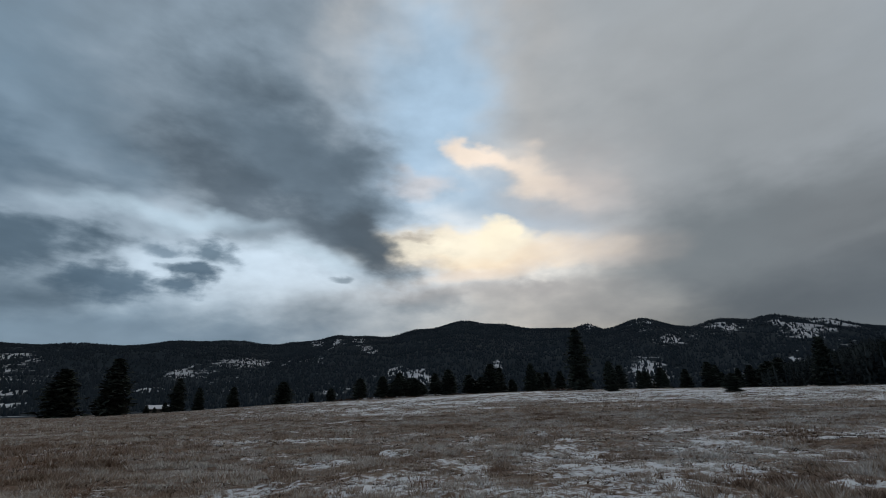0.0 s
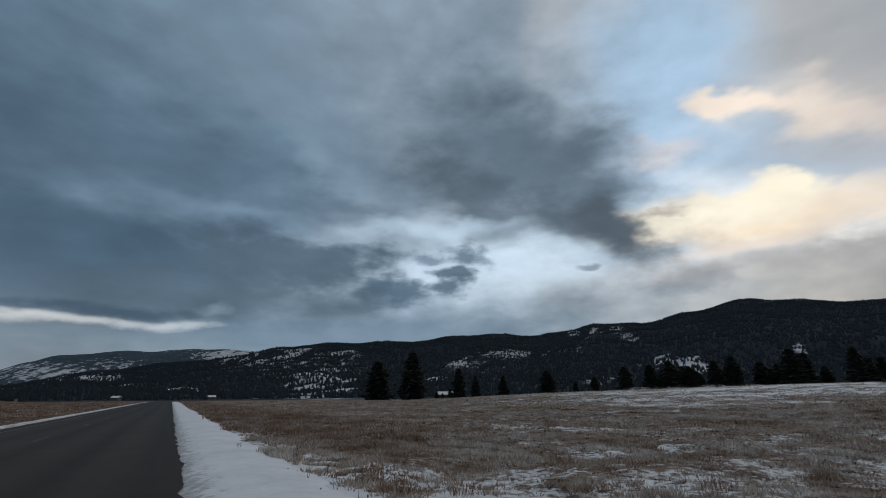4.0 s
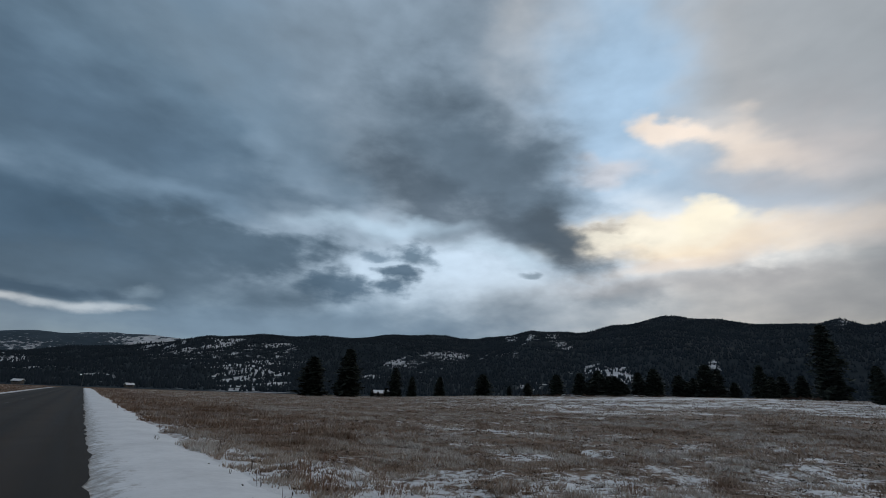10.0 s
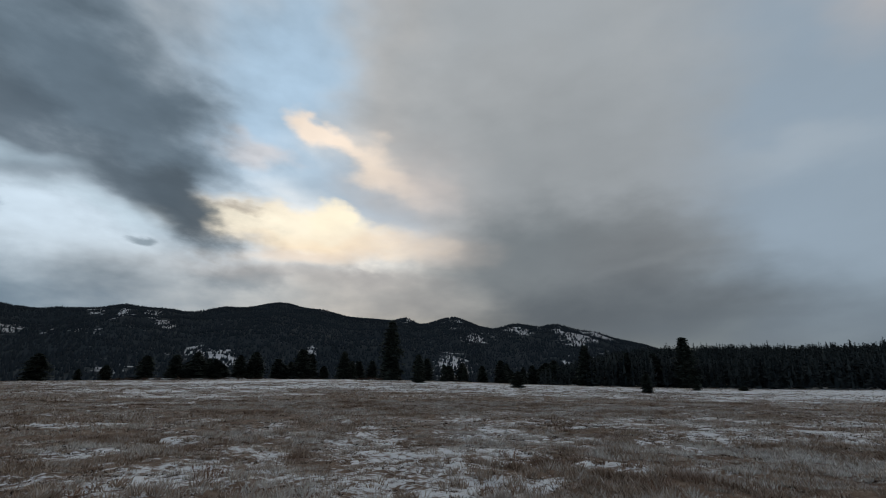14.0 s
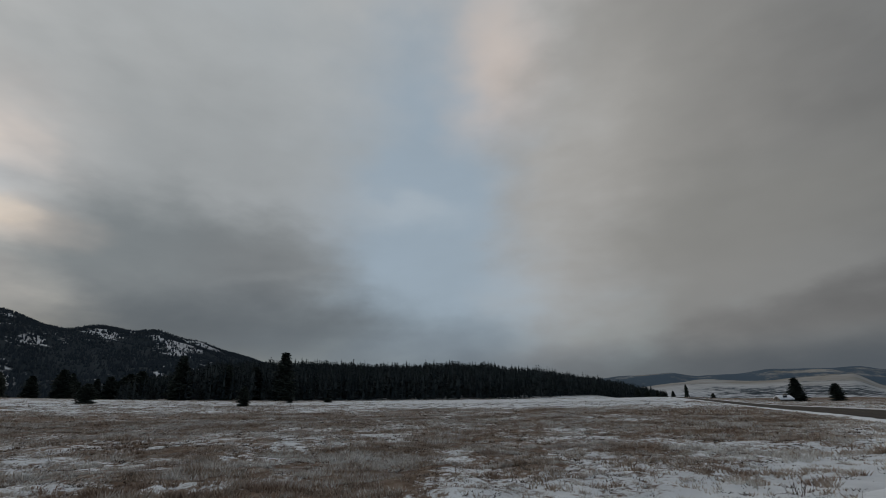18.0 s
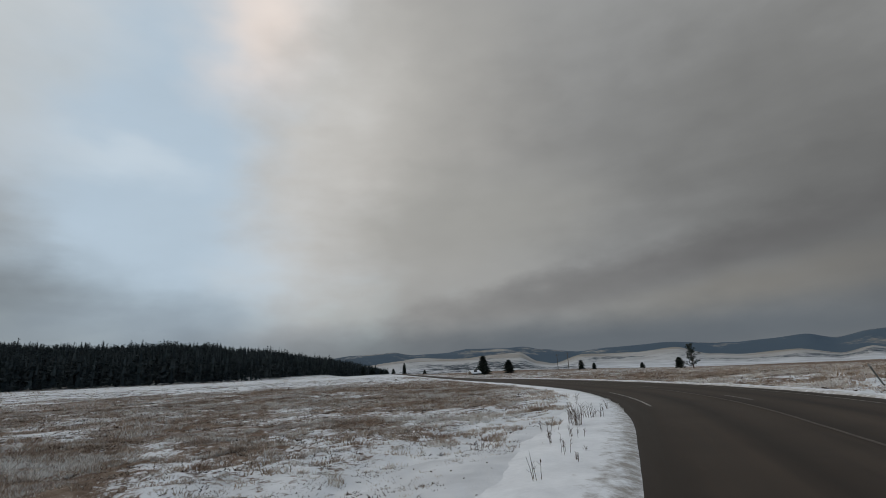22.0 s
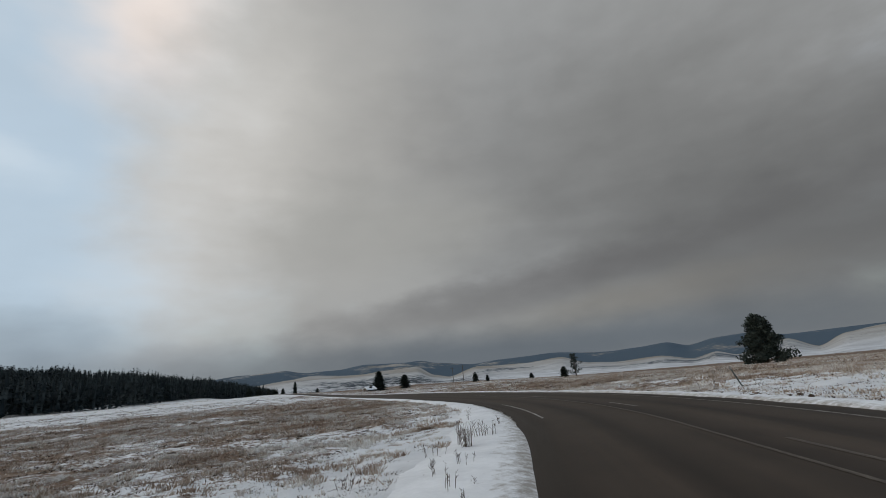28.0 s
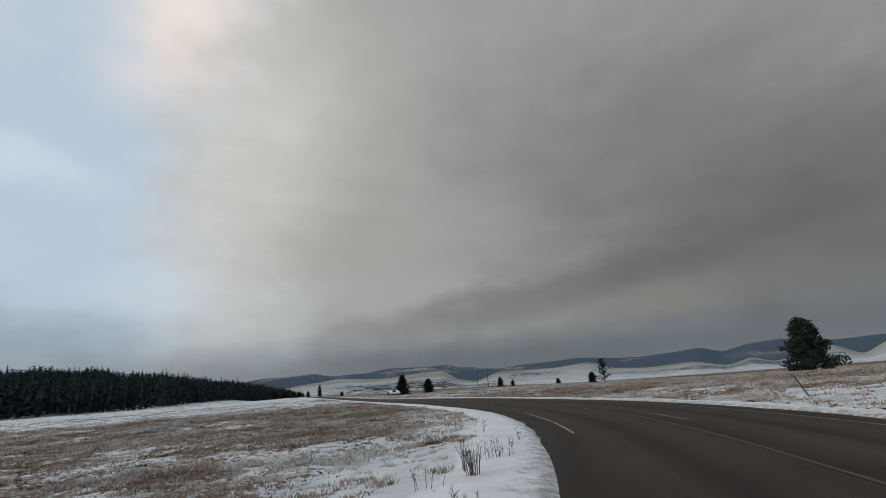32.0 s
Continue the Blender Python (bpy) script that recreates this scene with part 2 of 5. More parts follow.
bank(66, 8.5, 7.0, 0.6, 0, srgb(72, 90, 105), 0.85, 0.6, 0.8, 0.8, 1.2)

# thick and thin places within the decks
mottle = wmath("ADD", wmath("MULTIPLY_ADD", billow, 0.8, 1.05), wmath("MULTIPLY_ADD", puffs, 0.2, wmath("MULTIPLY", wisps, 0.35)))
calm = wnode("ShaderNodeMapRange")
feed(calm.inputs[0], bearing)
for i, v in enumerate((-30.0, 15.0, 0.2, 1.0)):
    calm.inputs[1 + i].default_value = v
mottle = wmath("MULTIPLY_ADD", wmath("SUBTRACT", mottle, 1.0), calm.outputs[0], 1.0)
grain = wnode("ShaderNodeVectorMath", op="SCALE")
feed(grain.inputs[0], sky)
feed(grain.inputs["Scale"], mottle)
sky = grain.outputs[0]

bg = wnode("ShaderNodeBackground")
feed(bg.inputs[0], sky)
bg.inputs[1].default_value = 1.0
out = wnode("ShaderNodeOutputWorld")
WL.new(bg.outputs[0], out.inputs[0])

sun = new("sun", bpy.data.lights.new("sun", "SUN"))
sun.data.energy = 0.45
sun.data.angle = radians(25)
sun.data.color = (1.0, 0.93, 0.84)
toward = Vector((math.sin(radians(SUN_BEARING)) * math.cos(radians(SUN_HEIGHT)),
                 math.cos(radians(SUN_BEARING)) * math.cos(radians(SUN_HEIGHT)), math.sin(radians(SUN_HEIGHT))))
sun.rotation_euler = toward.to_track_quat("Z", "Y").to_euler()


# ---------------------------------------------------------------- materials
def material(name, rough=0.9, spec=0.3):
    mat = bpy.data.materials.new(name)
    mat.use_nodes = True
    bsdf = mat.node_tree.nodes["Principled BSDF"]
    bsdf.inputs["Roughness"].default_value = rough
    bsdf.inputs["Specular IOR Level"].default_value = spec
    return mat, mat.node_tree.nodes, mat.node_tree.links, bsdf


def ramp(nodes, links, source, stops, kind="LINEAR"):
    r = nodes.new("ShaderNodeValToRGB")
    r.color_ramp.interpolation = kind
    while len(r.color_ramp.elements) < len(stops):
        r.color_ramp.elements.new(0.5)
    for e, (at, col) in zip(r.color_ramp.elements, stops):
        e.position, e.color = at, (*col, 1)
    links.new(source, r.inputs[0])
    return r.outputs[0]


def tex(nodes, links, vector, scale, detail=4.0, rough=0.55, stretch=None):
    if stretch:
        m = nodes.new("ShaderNodeMapping")
        m.inputs[3].default_value = stretch
        links.new(vector, m.inputs[0])
        vector = m.outputs[0]
    n = nodes.new("ShaderNodeTexNoise")
    n.inputs["Scale"].default_value = scale
    n.inputs["Detail"].default_value = detail
    n.inputs["Roughness"].default_value = rough
    links.new(vector, n.inputs["Vector"])
    return n.outputs["Fac"]


def op(nodes, links, kind, a, b, clamp=False):
    n = nodes.new("ShaderNodeMath")
    n.operation, n.use_clamp = kind, clamp
    for i, v in enumerate((a, b)):
        if isinstance(v, bpy.types.NodeSocket):
            links.new(v, n.inputs[i])
        else:
            n.inputs[i].default_value = v
    return n.outputs[0]


def blend(nodes, links, fac, a, b):
    n = nodes.new("ShaderNodeMix")
    n.data_type = "RGBA"
    for i, v in ((0, fac), (6, a), (7, b)):
        if isinstance(v, bpy.types.NodeSocket):
            links.new(v, n.inputs[i])
        else:
            n.inputs[i].default_value = v if i == 0 else (*v, 1)
    return n.outputs[2]


def bump(nodes, links, bsdf, source, strength, distance):
    b = nodes.new("ShaderNodeBump")
    b.inputs["Strength"].default_value, b.inputs["Distance"].default_value = strength, distance
    links.new(source, b.inputs["Height"])
    links.new(b.outputs[0], bsdf.inputs["Normal"])


def noisy(name, dark, light, scale, rough=0.9, bump_by=0.3, depth=0.02, spec=0.3, island=0.0):
    """A surface between two colours, with grain and broad stains."""
    mat, n, l, b = material(name, rough, spec)
    pos = n.new("ShaderNodeNewGeometry")
    fine = tex(n, l, pos.outputs["Position"], scale, 6.0, 0.65)
    broad = tex(n, l, pos.outputs["Position"], scale * 0.13, 3.0)
    f = op(n, l, "ADD", op(n, l, "MULTIPLY", fine, 0.6), op(n, l, "MULTIPLY", broad, 0.4))
    if island:
        f = op(n, l, "ADD", f, op(n, l, "MULTIPLY", op(n, l, "SUBTRACT", pos.outputs["Random Per Island"], 0.5), island))
    l.new(ramp(n, l, f, [(0.3, dark), (0.7, light)]), b.inputs["Base Color"])
    if bump_by:
        bump(n, l, b, fine, bump_by, depth)
    return mat


def rust(n, l, pos):
    """A strip of taller rust-brown grass that follows the straight part of the road beyond its verge."""
    s = n.new("ShaderNodeSeparateXYZ")
    l.new(pos, s.inputs[0])
    c, q = math.cos(radians(-29.9)), math.sin(radians(-29.9))
    across = op(n, l, "ADD", op(n, l, "MULTIPLY", s.outputs[0], q), op(n, l, "MULTIPLY", s.outputs[1], -c))
    ahead = op(n, l, "ADD", op(n, l, "MULTIPLY", s.outputs[0], c), op(n, l, "MULTIPLY", s.outputs[1], q))
    wide = op(n, l, "MULTIPLY", op(n, l, "ADD", across, 17.0), 0.12, True)
    far = op(n, l, "MULTIPLY", op(n, l, "ADD", ahead, 13.0), -0.07, True)
    torn = op(n, l, "MULTIPLY", op(n, l, "SUBTRACT", tex(n, l, pos, 0.35, 4.0, 0.6), 0.28), 3.0, True)
    return op(n, l, "MULTIPLY", op(n, l, "MULTIPLY", wide, far), torn)


def field_material():
    """Frozen meadow: old snow between matted straw, brown litter and bare soil."""
    mat, n, l, b = material("meadow", 0.95, 0.15)
    pos = n.new("ShaderNodeNewGeometry").outputs["Position"]
    cover = n.new("ShaderNodeVertexColor")
    cover.layer_name = "cover"
    sep = n.new("ShaderNodeSeparateColor")
    l.new(cover.outputs[0], sep.inputs[0])
    speck = tex(n, l, pos, 4.2, 8.0, 0.74)
    lumps = tex(n, l, pos, 0.55, 5.0, 0.6)
    f = op(n, l, "ADD", op(n, l, "MULTIPLY", op(n, l, "SUBTRACT", speck, 0.5), 2.6), op(n, l, "MULTIPLY", op(n, l, "SUBTRACT", lumps, 0.5), 1.0))
    f = op(n, l, "ADD", f, sep.outputs[0], True)
    mask = n.new("ShaderNodeMapRange")
    mask.interpolation_type = "SMOOTHSTEP"
    l.new(f, mask.inputs[0])
    mask.inputs[1].default_value, mask.inputs[2].default_value = 0.36, 0.64
    straw = ramp(n, l, tex(n, l, pos, 1.7, 6.0, 0.7), [(0.25, (0.06, 0.038, 0.028)), (0.5, (0.17, 0.115, 0.082)), (0.78, (0.38, 0.31, 0.25))])
    straw = blend(n, l, rust(n, l, pos), straw, (0.17, 0.098, 0.058))
    snow = ramp(n, l, tex(n, l, pos, 0.9, 5.0), [(0.3, (0.62, 0.63, 0.65)), (0.7, (0.82, 0.83, 0.85))])
    l.new(blend(n, l, mask.outputs[0], straw, snow), b.inputs["Base Color"])
    bump(n, l, b, op(n, l, "ADD", speck, lumps), 0.55, 0.12)
    return mat


def slope_material():
    """Far hillsides: dark forest floor and open snow, torn into patches, with distance haze mixed into the forest
    colour.
    """
    mat, n, l, b = material("hillside", 0.95, 0.1)
    pos = n.new("ShaderNodeNewGeometry").outputs["Position"]
    cover = n.new("ShaderNodeVertexColor")
    cover.layer_name = "cover"
    sep = n.new("ShaderNodeSeparateColor")
    l.new(cover.outputs[0], sep.inputs[0])
    patch = tex(n, l, pos, 0.034, 7.0, 0.68)
    # the far hills are smoother than the near slopes
    torn = op(n, l, "SUBTRACT", 1.5, op(n, l, "MULTIPLY", sep.outputs[2], 1.0))
    f = op(n, l, "ADD", op(n, l, "MULTIPLY", op(n, l, "SUBTRACT", patch, 0.5), torn), sep.outputs[0], True)
    broad = op(n, l, "SUBTRACT", tex(n, l, pos, 0.0045, 7.0, 0.62), 0.5)
    f = op(n, l, "ADD", f, op(n, l, "MULTIPLY", sep.outputs[2], op(n, l, "MULTIPLY", broad, 1.5)), True)
    f = op(n, l, "ADD", 0.5, op(n, l, "MULTIPLY", op(n, l, "SUBTRACT", f, 0.5), op(n, l, "SUBTRACT", 1.0, op(n, l, "MULTIPLY", sep.outputs[2], 0.30))), True)
    mask = n.new("ShaderNodeMapRange")
    mask.interpolation_type = "SMOOTHSTEP"
    l.new(f, mask.inputs[0])
    mask.inputs[1].default_value, mask.inputs[2].default_value = 0.40, 0.62
    wood = ramp(n, l, tex(n, l, pos, 0.05, 5.0, 0.7), [(0.3, (0.017, 0.025, 0.032)), (0.7, (0.030, 0.041, 0.050))])
    snow = ramp(n, l, tex(n, l, pos, 0.012, 6.0, 0.65), [(0.3, (0.40, 0.41, 0.43)), (0.7, (0.70, 0.72, 0.75))])
    # distance haze on the far range and hills, painted as blue into their forest colour
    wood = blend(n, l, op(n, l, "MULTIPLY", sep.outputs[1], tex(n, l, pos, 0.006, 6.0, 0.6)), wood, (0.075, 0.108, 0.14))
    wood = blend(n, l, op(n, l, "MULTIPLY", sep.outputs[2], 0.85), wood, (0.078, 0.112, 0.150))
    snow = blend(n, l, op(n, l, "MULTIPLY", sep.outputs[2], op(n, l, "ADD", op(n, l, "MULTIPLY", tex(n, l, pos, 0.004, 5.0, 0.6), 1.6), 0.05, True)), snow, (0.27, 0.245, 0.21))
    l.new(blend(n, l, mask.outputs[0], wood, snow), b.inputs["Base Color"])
    return mat


def road_material():
    """Damp, sanded asphalt: polished wheel tracks and dusty strips that run along the lane (the UV map holds metres along and across)."""
    mat, n, l, b = material("asphalt", 0.75, 0.2)
    uv = n.new("ShaderNodeUVMap")
    uv.uv_map = "road"
    s = n.new("ShaderNodeSeparateXYZ")
    l.new(uv.outputs[0], s.inputs[0])
    grain = tex(n, l, uv.outputs[0], 45.0, 4.0, 0.7)
    streak = tex(n, l, uv.outputs[0], 1.0, 6.0, 0.65, (0.035, 1.5, 1))
    stain = tex(n, l, uv.outputs[0], 0.35, 5.0, 0.6)
    wheel = op(n, l, "ABSOLUTE", op(n, l, "SINE", op(n, l, "MULTIPLY", op(n, l, "SUBTRACT", s.outputs[1], 0.5), math.pi / 1.85), 0.0), 0.0)
    f = op(n, l, "ADD", op(n, l, "MULTIPLY", streak, 0.62), op(n, l, "MULTIPLY", stain, 0.25))
    f = op(n, l, "ADD", f, op(n, l, "MULTIPLY", wheel, 0.16))
    f = op(n, l, "ADD", f, op(n, l, "MULTIPLY", op(n, l, "SUBTRACT", grain, 0.5), 0.25))
    l.new(ramp(n, l, f, [(0.40, (0.020, 0.0137, 0.0095)), (0.54, (0.037, 0.026, 0.0185)), (0.70, (0.064, 0.046, 0.0335))]), b.inputs["Base Color"])
    l.new(op(n, l, "ADD", op(n, l, "MULTIPLY", streak, 0.35), 0.52), b.inputs["Roughness"])
    # sand and mud gathered along the edge by the plough
    mud = op(n, l, "SUBTRACT", op(n, l, "MULTIPLY", tex(n, l, uv.outputs[0], 1.6, 6.0, 0.7, (0.25, 1, 1)), 1.9), s.outputs[1])
    col = b.inputs["Base Color"].links[0].from_socket
    l.new(blend(n, l, op(n, l, "MULTIPLY", mud, 1.2, True), col, (0.030, 0.022, 0.016)), b.inputs["Base Color"])
    bump(n, l, b, grain, 0.35, 0.006)
    return mat


def snow_material():
    mat, n, l, b = material("packed_snow", 0.75, 0.3)
    pos = n.new("ShaderNodeNewGeometry").outputs["Position"]
    crust = tex(n, l, pos, 6.0, 6.0, 0.65)
    drift = tex(n, l, pos, 0.8, 4.0)
    uv = n.new("ShaderNodeUVMap")
    uv.uv_map = "road"
    s = n.new("ShaderNodeSeparateXYZ")
    l.new(uv.outputs[0], s.inputs[0])
    base = ramp(n, l, op(n, l, "ADD", op(n, l, "MULTIPLY", crust, 0.4), op(n, l, "MULTIPLY", drift, 0.6)),
                [(0.3, (0.66, 0.67, 0.69)), (0.62, (0.84, 0.85, 0.87))])
    # grit thrown up by the plough lies thick beside the asphalt and thins out
    grit = op(n, l, "SUBTRACT", op(n, l, "MULTIPLY", tex(n, l, pos, 3.5, 6.0, 0.7), 2.1), op(n, l, "MULTIPLY", s.outputs[1], 0.85))
    mask = n.new("ShaderNodeMapRange")
    l.new(grit, mask.inputs[0])
    mask.inputs[1].default_value, mask.inputs[2].default_value = 0.62, 1.15
    l.new(blend(n, l, mask.outputs[0], base, (0.33, 0.305, 0.28)), b.inputs["Base Color"])
    bump(n, l, b, op(n, l, "ADD", crust, drift), 0.2, 0.025)
    return mat


def paint_material(name, colour, wear):
    mat, n, l, b = material(name, 0.6, 0.4)
    uv = n.new("ShaderNodeUVMap")
    uv.uv_map = "road"
    worn = tex(n, l, uv.outputs[0], 6.0, 6.0, 0.75, (0.5, 2.0, 1))
    mask = n.new("ShaderNodeMapRange")
    l.new(worn, mask.inputs[0])
    mask.inputs[1].default_value, mask.inputs[2].default_value = wear - 0.1, wear + 0.1
    l.new(blend(n, l, mask.outputs[0], (0.046, 0.033, 0.024), colour), b.inputs["Base Color"])
    return mat


def straw_material(name, tints):
    """Dead stems: every blade is its own island with its own tint, and whole patches lean to one colour."""
    mat, n, l, b = material(name, 0.9, 0.15)
    g = n.new("ShaderNodeNewGeometry")
    patch = tex(n, l, g.outputs["Position"], 0.16, 4.0, 0.6)
    f = op(n, l, "ADD", op(n, l, "MULTIPLY", g.outputs["Random Per Island"], 0.42), op(n, l, "MULTIPLY", op(n, l, "SUBTRACT", patch, 0.30), 2.0))
    clump = tex(n, l, g.outputs["Position"], 1.0, 2.0, 0.5)
    f = op(n, l, "ADD", f, op(n, l, "MULTIPLY", op(n, l, "SUBTRACT", clump, 0.5), 1.4), True)
    tone = ramp(n, l, f, tints)
    red = op(n, l, "MULTIPLY", op(n, l, "SUBTRACT", tex(n, l, g.outputs["Position"], 0.42, 3.0, 0.55), 0.52), 4.5, True)
    tone = blend(n, l, op(n, l, "MULTIPLY", red, 0.75), tone, (0.27, 0.175, 0.13))
    tone = blend(n, l, op(n, l, "MULTIPLY", rust(n, l, g.outputs["Position"]), 0.85), tone, (0.19, 0.112, 0.070))
    l.new(tone, b.inputs["Base Color"])
    return mat


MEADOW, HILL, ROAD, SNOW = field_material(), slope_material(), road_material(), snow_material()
WHITE_LINE = paint_material("worn_white_paint", (0.30, 0.28, 0.26), 0.52)
WHITE_FRESH = paint_material("white_paint", (0.42, 0.41, 0.39), 0.50)
YELLOW_LINE = paint_material("worn_yellow_paint", (0.115, 0.094, 0.072), 0.56)
STRAW = straw_material("dry_grass", [(0.05, (0.15, 0.10, 0.072)), (0.3, (0.31, 0.225, 0.165)), (0.55, (0.47, 0.39, 0.32)), (0.85, (0.70, 0.67, 0.63))])
NEEDLES = noisy("pine_needles", (0.021, 0.028, 0.024), (0.054, 0.065, 0.052), 2.5, 0.85, 0, 0, 0.2, 0.5)
# distance haze is put into the mountain forest as a bluer needle colour
FAR_NEEDLES = noisy("hazed_far_conifers", (0.017, 0.025, 0.033), (0.028, 0.038, 0.048), 0.05, 0.95, 0, 0, 0.1, 0.2)
WOOD_NEEDLES = noisy("woods_needles", (0.018, 0.024, 0.026), (0.050, 0.060, 0.060), 0.4, 0.95, 0, 0, 0.1, 0.6)
BARK = noisy("bark", (0.035, 0.026, 0.02), (0.12, 0.09, 0.07), 6.0, 0.95, 0.6, 0.03)
LITTER = noisy("dead_litter", (0.030, 0.021, 0.016), (0.12, 0.085, 0.062), 3.0, 0.95, 0, 0, 0.1, 0.5)
RED_STALK = noisy("red_brown_stalk", (0.13, 0.070, 0.046), (0.30, 0.18, 0.12), 20.0, 0.9, 0, 0, 0.2, 0.4)
STALK = noisy("dead_stalk", (0.035, 0.022, 0.017), (0.12, 0.082, 0.058), 20.0, 0.9, 0, 0, 0.2)
GREY_WOOD = noisy("weathered_wood", (0.06, 0.05, 0.042), (0.17, 0.15, 0.13), 8.0, 0.9, 0.4, 0.01)
WALL_WOOD = noisy("house_siding", (0.13, 0.11, 0.095), (0.22, 0.19, 0.165), 3.0, 0.85, 0.2, 0.02)
ROOF_SNOW = noisy("roof_snow", (0.7, 0.71, 0.73), (0.84, 0.85, 0.87), 1.5, 0.8, 0.3, 0.05)
STEEL = noisy("galvanised_steel", (0.05, 0.055, 0.05), (0.12, 0.13, 0.12), 12.0, 0.5, 0.1, 0.002, 0.5)
GLASS, _n, _l, _b = material("window_glass", 0.08, 0.6)
_b.inputs["Base Color"].default_value = (0.02, 0.025, 0.03, 1)
LAMP, _n, _l, _b = material("lamp_glow", 0.4, 0.3)
_b.inputs["Emission Color"].default_value = (1.0, 0.95, 0.85, 1)
_b.inputs["Emission Strength"].default_value = 6.0


# ---------------------------------------------------------------- mesh helpers
def mesh_of(name, verts, faces, materials, indices=None, smooth=False, uv=None):
    me = bpy.data.meshes.new(name)
    me.from_pydata(verts, [], faces)
    for m in materials:
        me.materials.append(m)
    if indices is not None:
        me.polygons.foreach_set("material_index", np.asarray(indices, dtype=np.int32))
    if smooth:
        me.polygons.foreach_set("use_smooth", np.ones(len(me.polygons), dtype=bool))
    if uv is not None:
        layer = me.uv_layers.new(name="road")
        loops = np.empty(len(me.loops), dtype=np.int32)
        me.loops.foreach_get("vertex_index", loops)
        layer.data.foreach_set("uv", np.asarray(uv, dtype=np.float32)[loops].ravel())
    me.update()
    return me


def fill(name, verts, faces, mat):
    """A mesh of triangles straight from arrays: verts (n, 3) and faces (m, 3)."""
    me = bpy.data.meshes.new(name)
    me.vertices.add(len(verts))
    me.vertices.foreach_set("co", np.asarray(verts, dtype=np.float32).ravel())
    me.loops.add(faces.size)
    me.loops.foreach_set("vertex_index", faces.astype(np.int32).ravel())
    me.polygons.add(len(faces))
    me.polygons.foreach_set("loop_start", np.arange(0, faces.size, 3, dtype=np.int32))
    me.materials.append(mat)
    me.update(calc_edges=True)
    me.validate()
    return me


def part(name, bm, mat, parent, label=""):
    me = bpy.data.meshes.new(name)
    bm.to_mesh(me)
    bm.free()
    me.materials.append(mat)
    ob = new(name, me)
    ob.parent = parent
    return tagged(ob, label)


def part_mesh(name, me, parent, label=""):
    ob = new(name, me)
    ob.parent = parent
    return tagged(ob, label)


def thing(name, at, label, category, group="", turn=0.0):
    ob = new(name)
    ob.empty_display_size = 0.3
    ob.matrix_basis = pose(*at, 0, 0, turn)
    return tagged(ob, label, category, group)


def box(bm, x0, x1, y0, y1, z0, z1, bevel=0.0):
    m = Matrix.LocRotScale(((x0 + x1) / 2, (y0 + y1) / 2, (z0 + z1) / 2), None, (x1 - x0, y1 - y0, z1 - z0))
    vs = bmesh.ops.create_cube(bm, size=1, matrix=m)["verts"]
    if bevel:
        es = list({e for v in vs for e in v.link_edges})
        bmesh.ops.bevel(bm, geom=es, offset=bevel, segments=1, affect="EDGES")
    return vs


def rod(bm, a, b, r0, r1, sides=7):
    a, b = Vector(a), Vector(b)
    turn = (b - a).to_track_quat("Z", "Y").to_matrix().to_4x4()
    m = Matrix.Translation((a + b) / 2) @ turn
    bmesh.ops.create_cone(bm, cap_ends=True, segments=sides, radius1=r0, radius2=r1, depth=(b - a).length, matrix=m)


def smooth01(a, b, v):
    t = np.clip((np.asarray(v, dtype=float) - a) / (b - a), 0, 1)
    return t * t * (3 - 2 * t)


_perm = np.random.RandomState(7).rand(256, 256)


def lattice(x, y):
    """Smooth value noise on a plane, 0 to 1, cell size 1."""
    x, y = np.asarray(x, dtype=float), np.asarray(y, dtype=float)
    i, j = np.floor(x).astype(int), np.floor(y).astype(int)
    u, v = x - i, y - j
    u, v = u * u * (3 - 2 * u), v * v * (3 - 2 * v)
    g = lambda a, b: _perm[a & 255, b & 255]
    return (g(i, j) * (1 - u) + g(i + 1, j) * u) * (1 - v) + (g(i, j + 1) * (1 - u) + g(i + 1, j + 1) * u) * v


def cloudy(x, y, octaves=4):
    total, amp, norm = 0, 1.0, 0
    for k in range(octaves):
        total = total + amp * lattice(x * 2 ** k + 17.3 * k, y * 2 ** k + 9.1 * k)
        norm += amp
        amp *= 0.5
    return total / norm


# ---------------------------------------------------------------- the lie of the land
ROAD_WIDE = 8.6


def road_edge():
    """The field-side edge of the asphalt: a long straight, a left-hand bend and a slow easing away, as rows of s, x, y, heading."""
    ds = 0.5
    x, y, heading = 0.0, 0.42, radians(-29.9)
    ahead = [(0.0, x, y, heading)]
    for i in range(640):
        s = i * ds
        bend = 0.07 if s <= 14 else 0.93 if 15 < s < 40 else 0.165 if s < 110 and s >= 40 else 0.03 if s > 110 else 0.0
        heading += radians(bend) * ds
        x, y = x + math.cos(heading) * ds, y + math.sin(heading) * ds
        ahead.append(((i + 1) * ds, x, y, heading))
    h = radians(-29.9)
    back = [(-i * ds, -math.cos(h) * i * ds, 0.42 - math.sin(h) * i * ds, h) for i in range(800, 0, -1)]
    return np.array(back + ahead)


EDGE = road_edge()


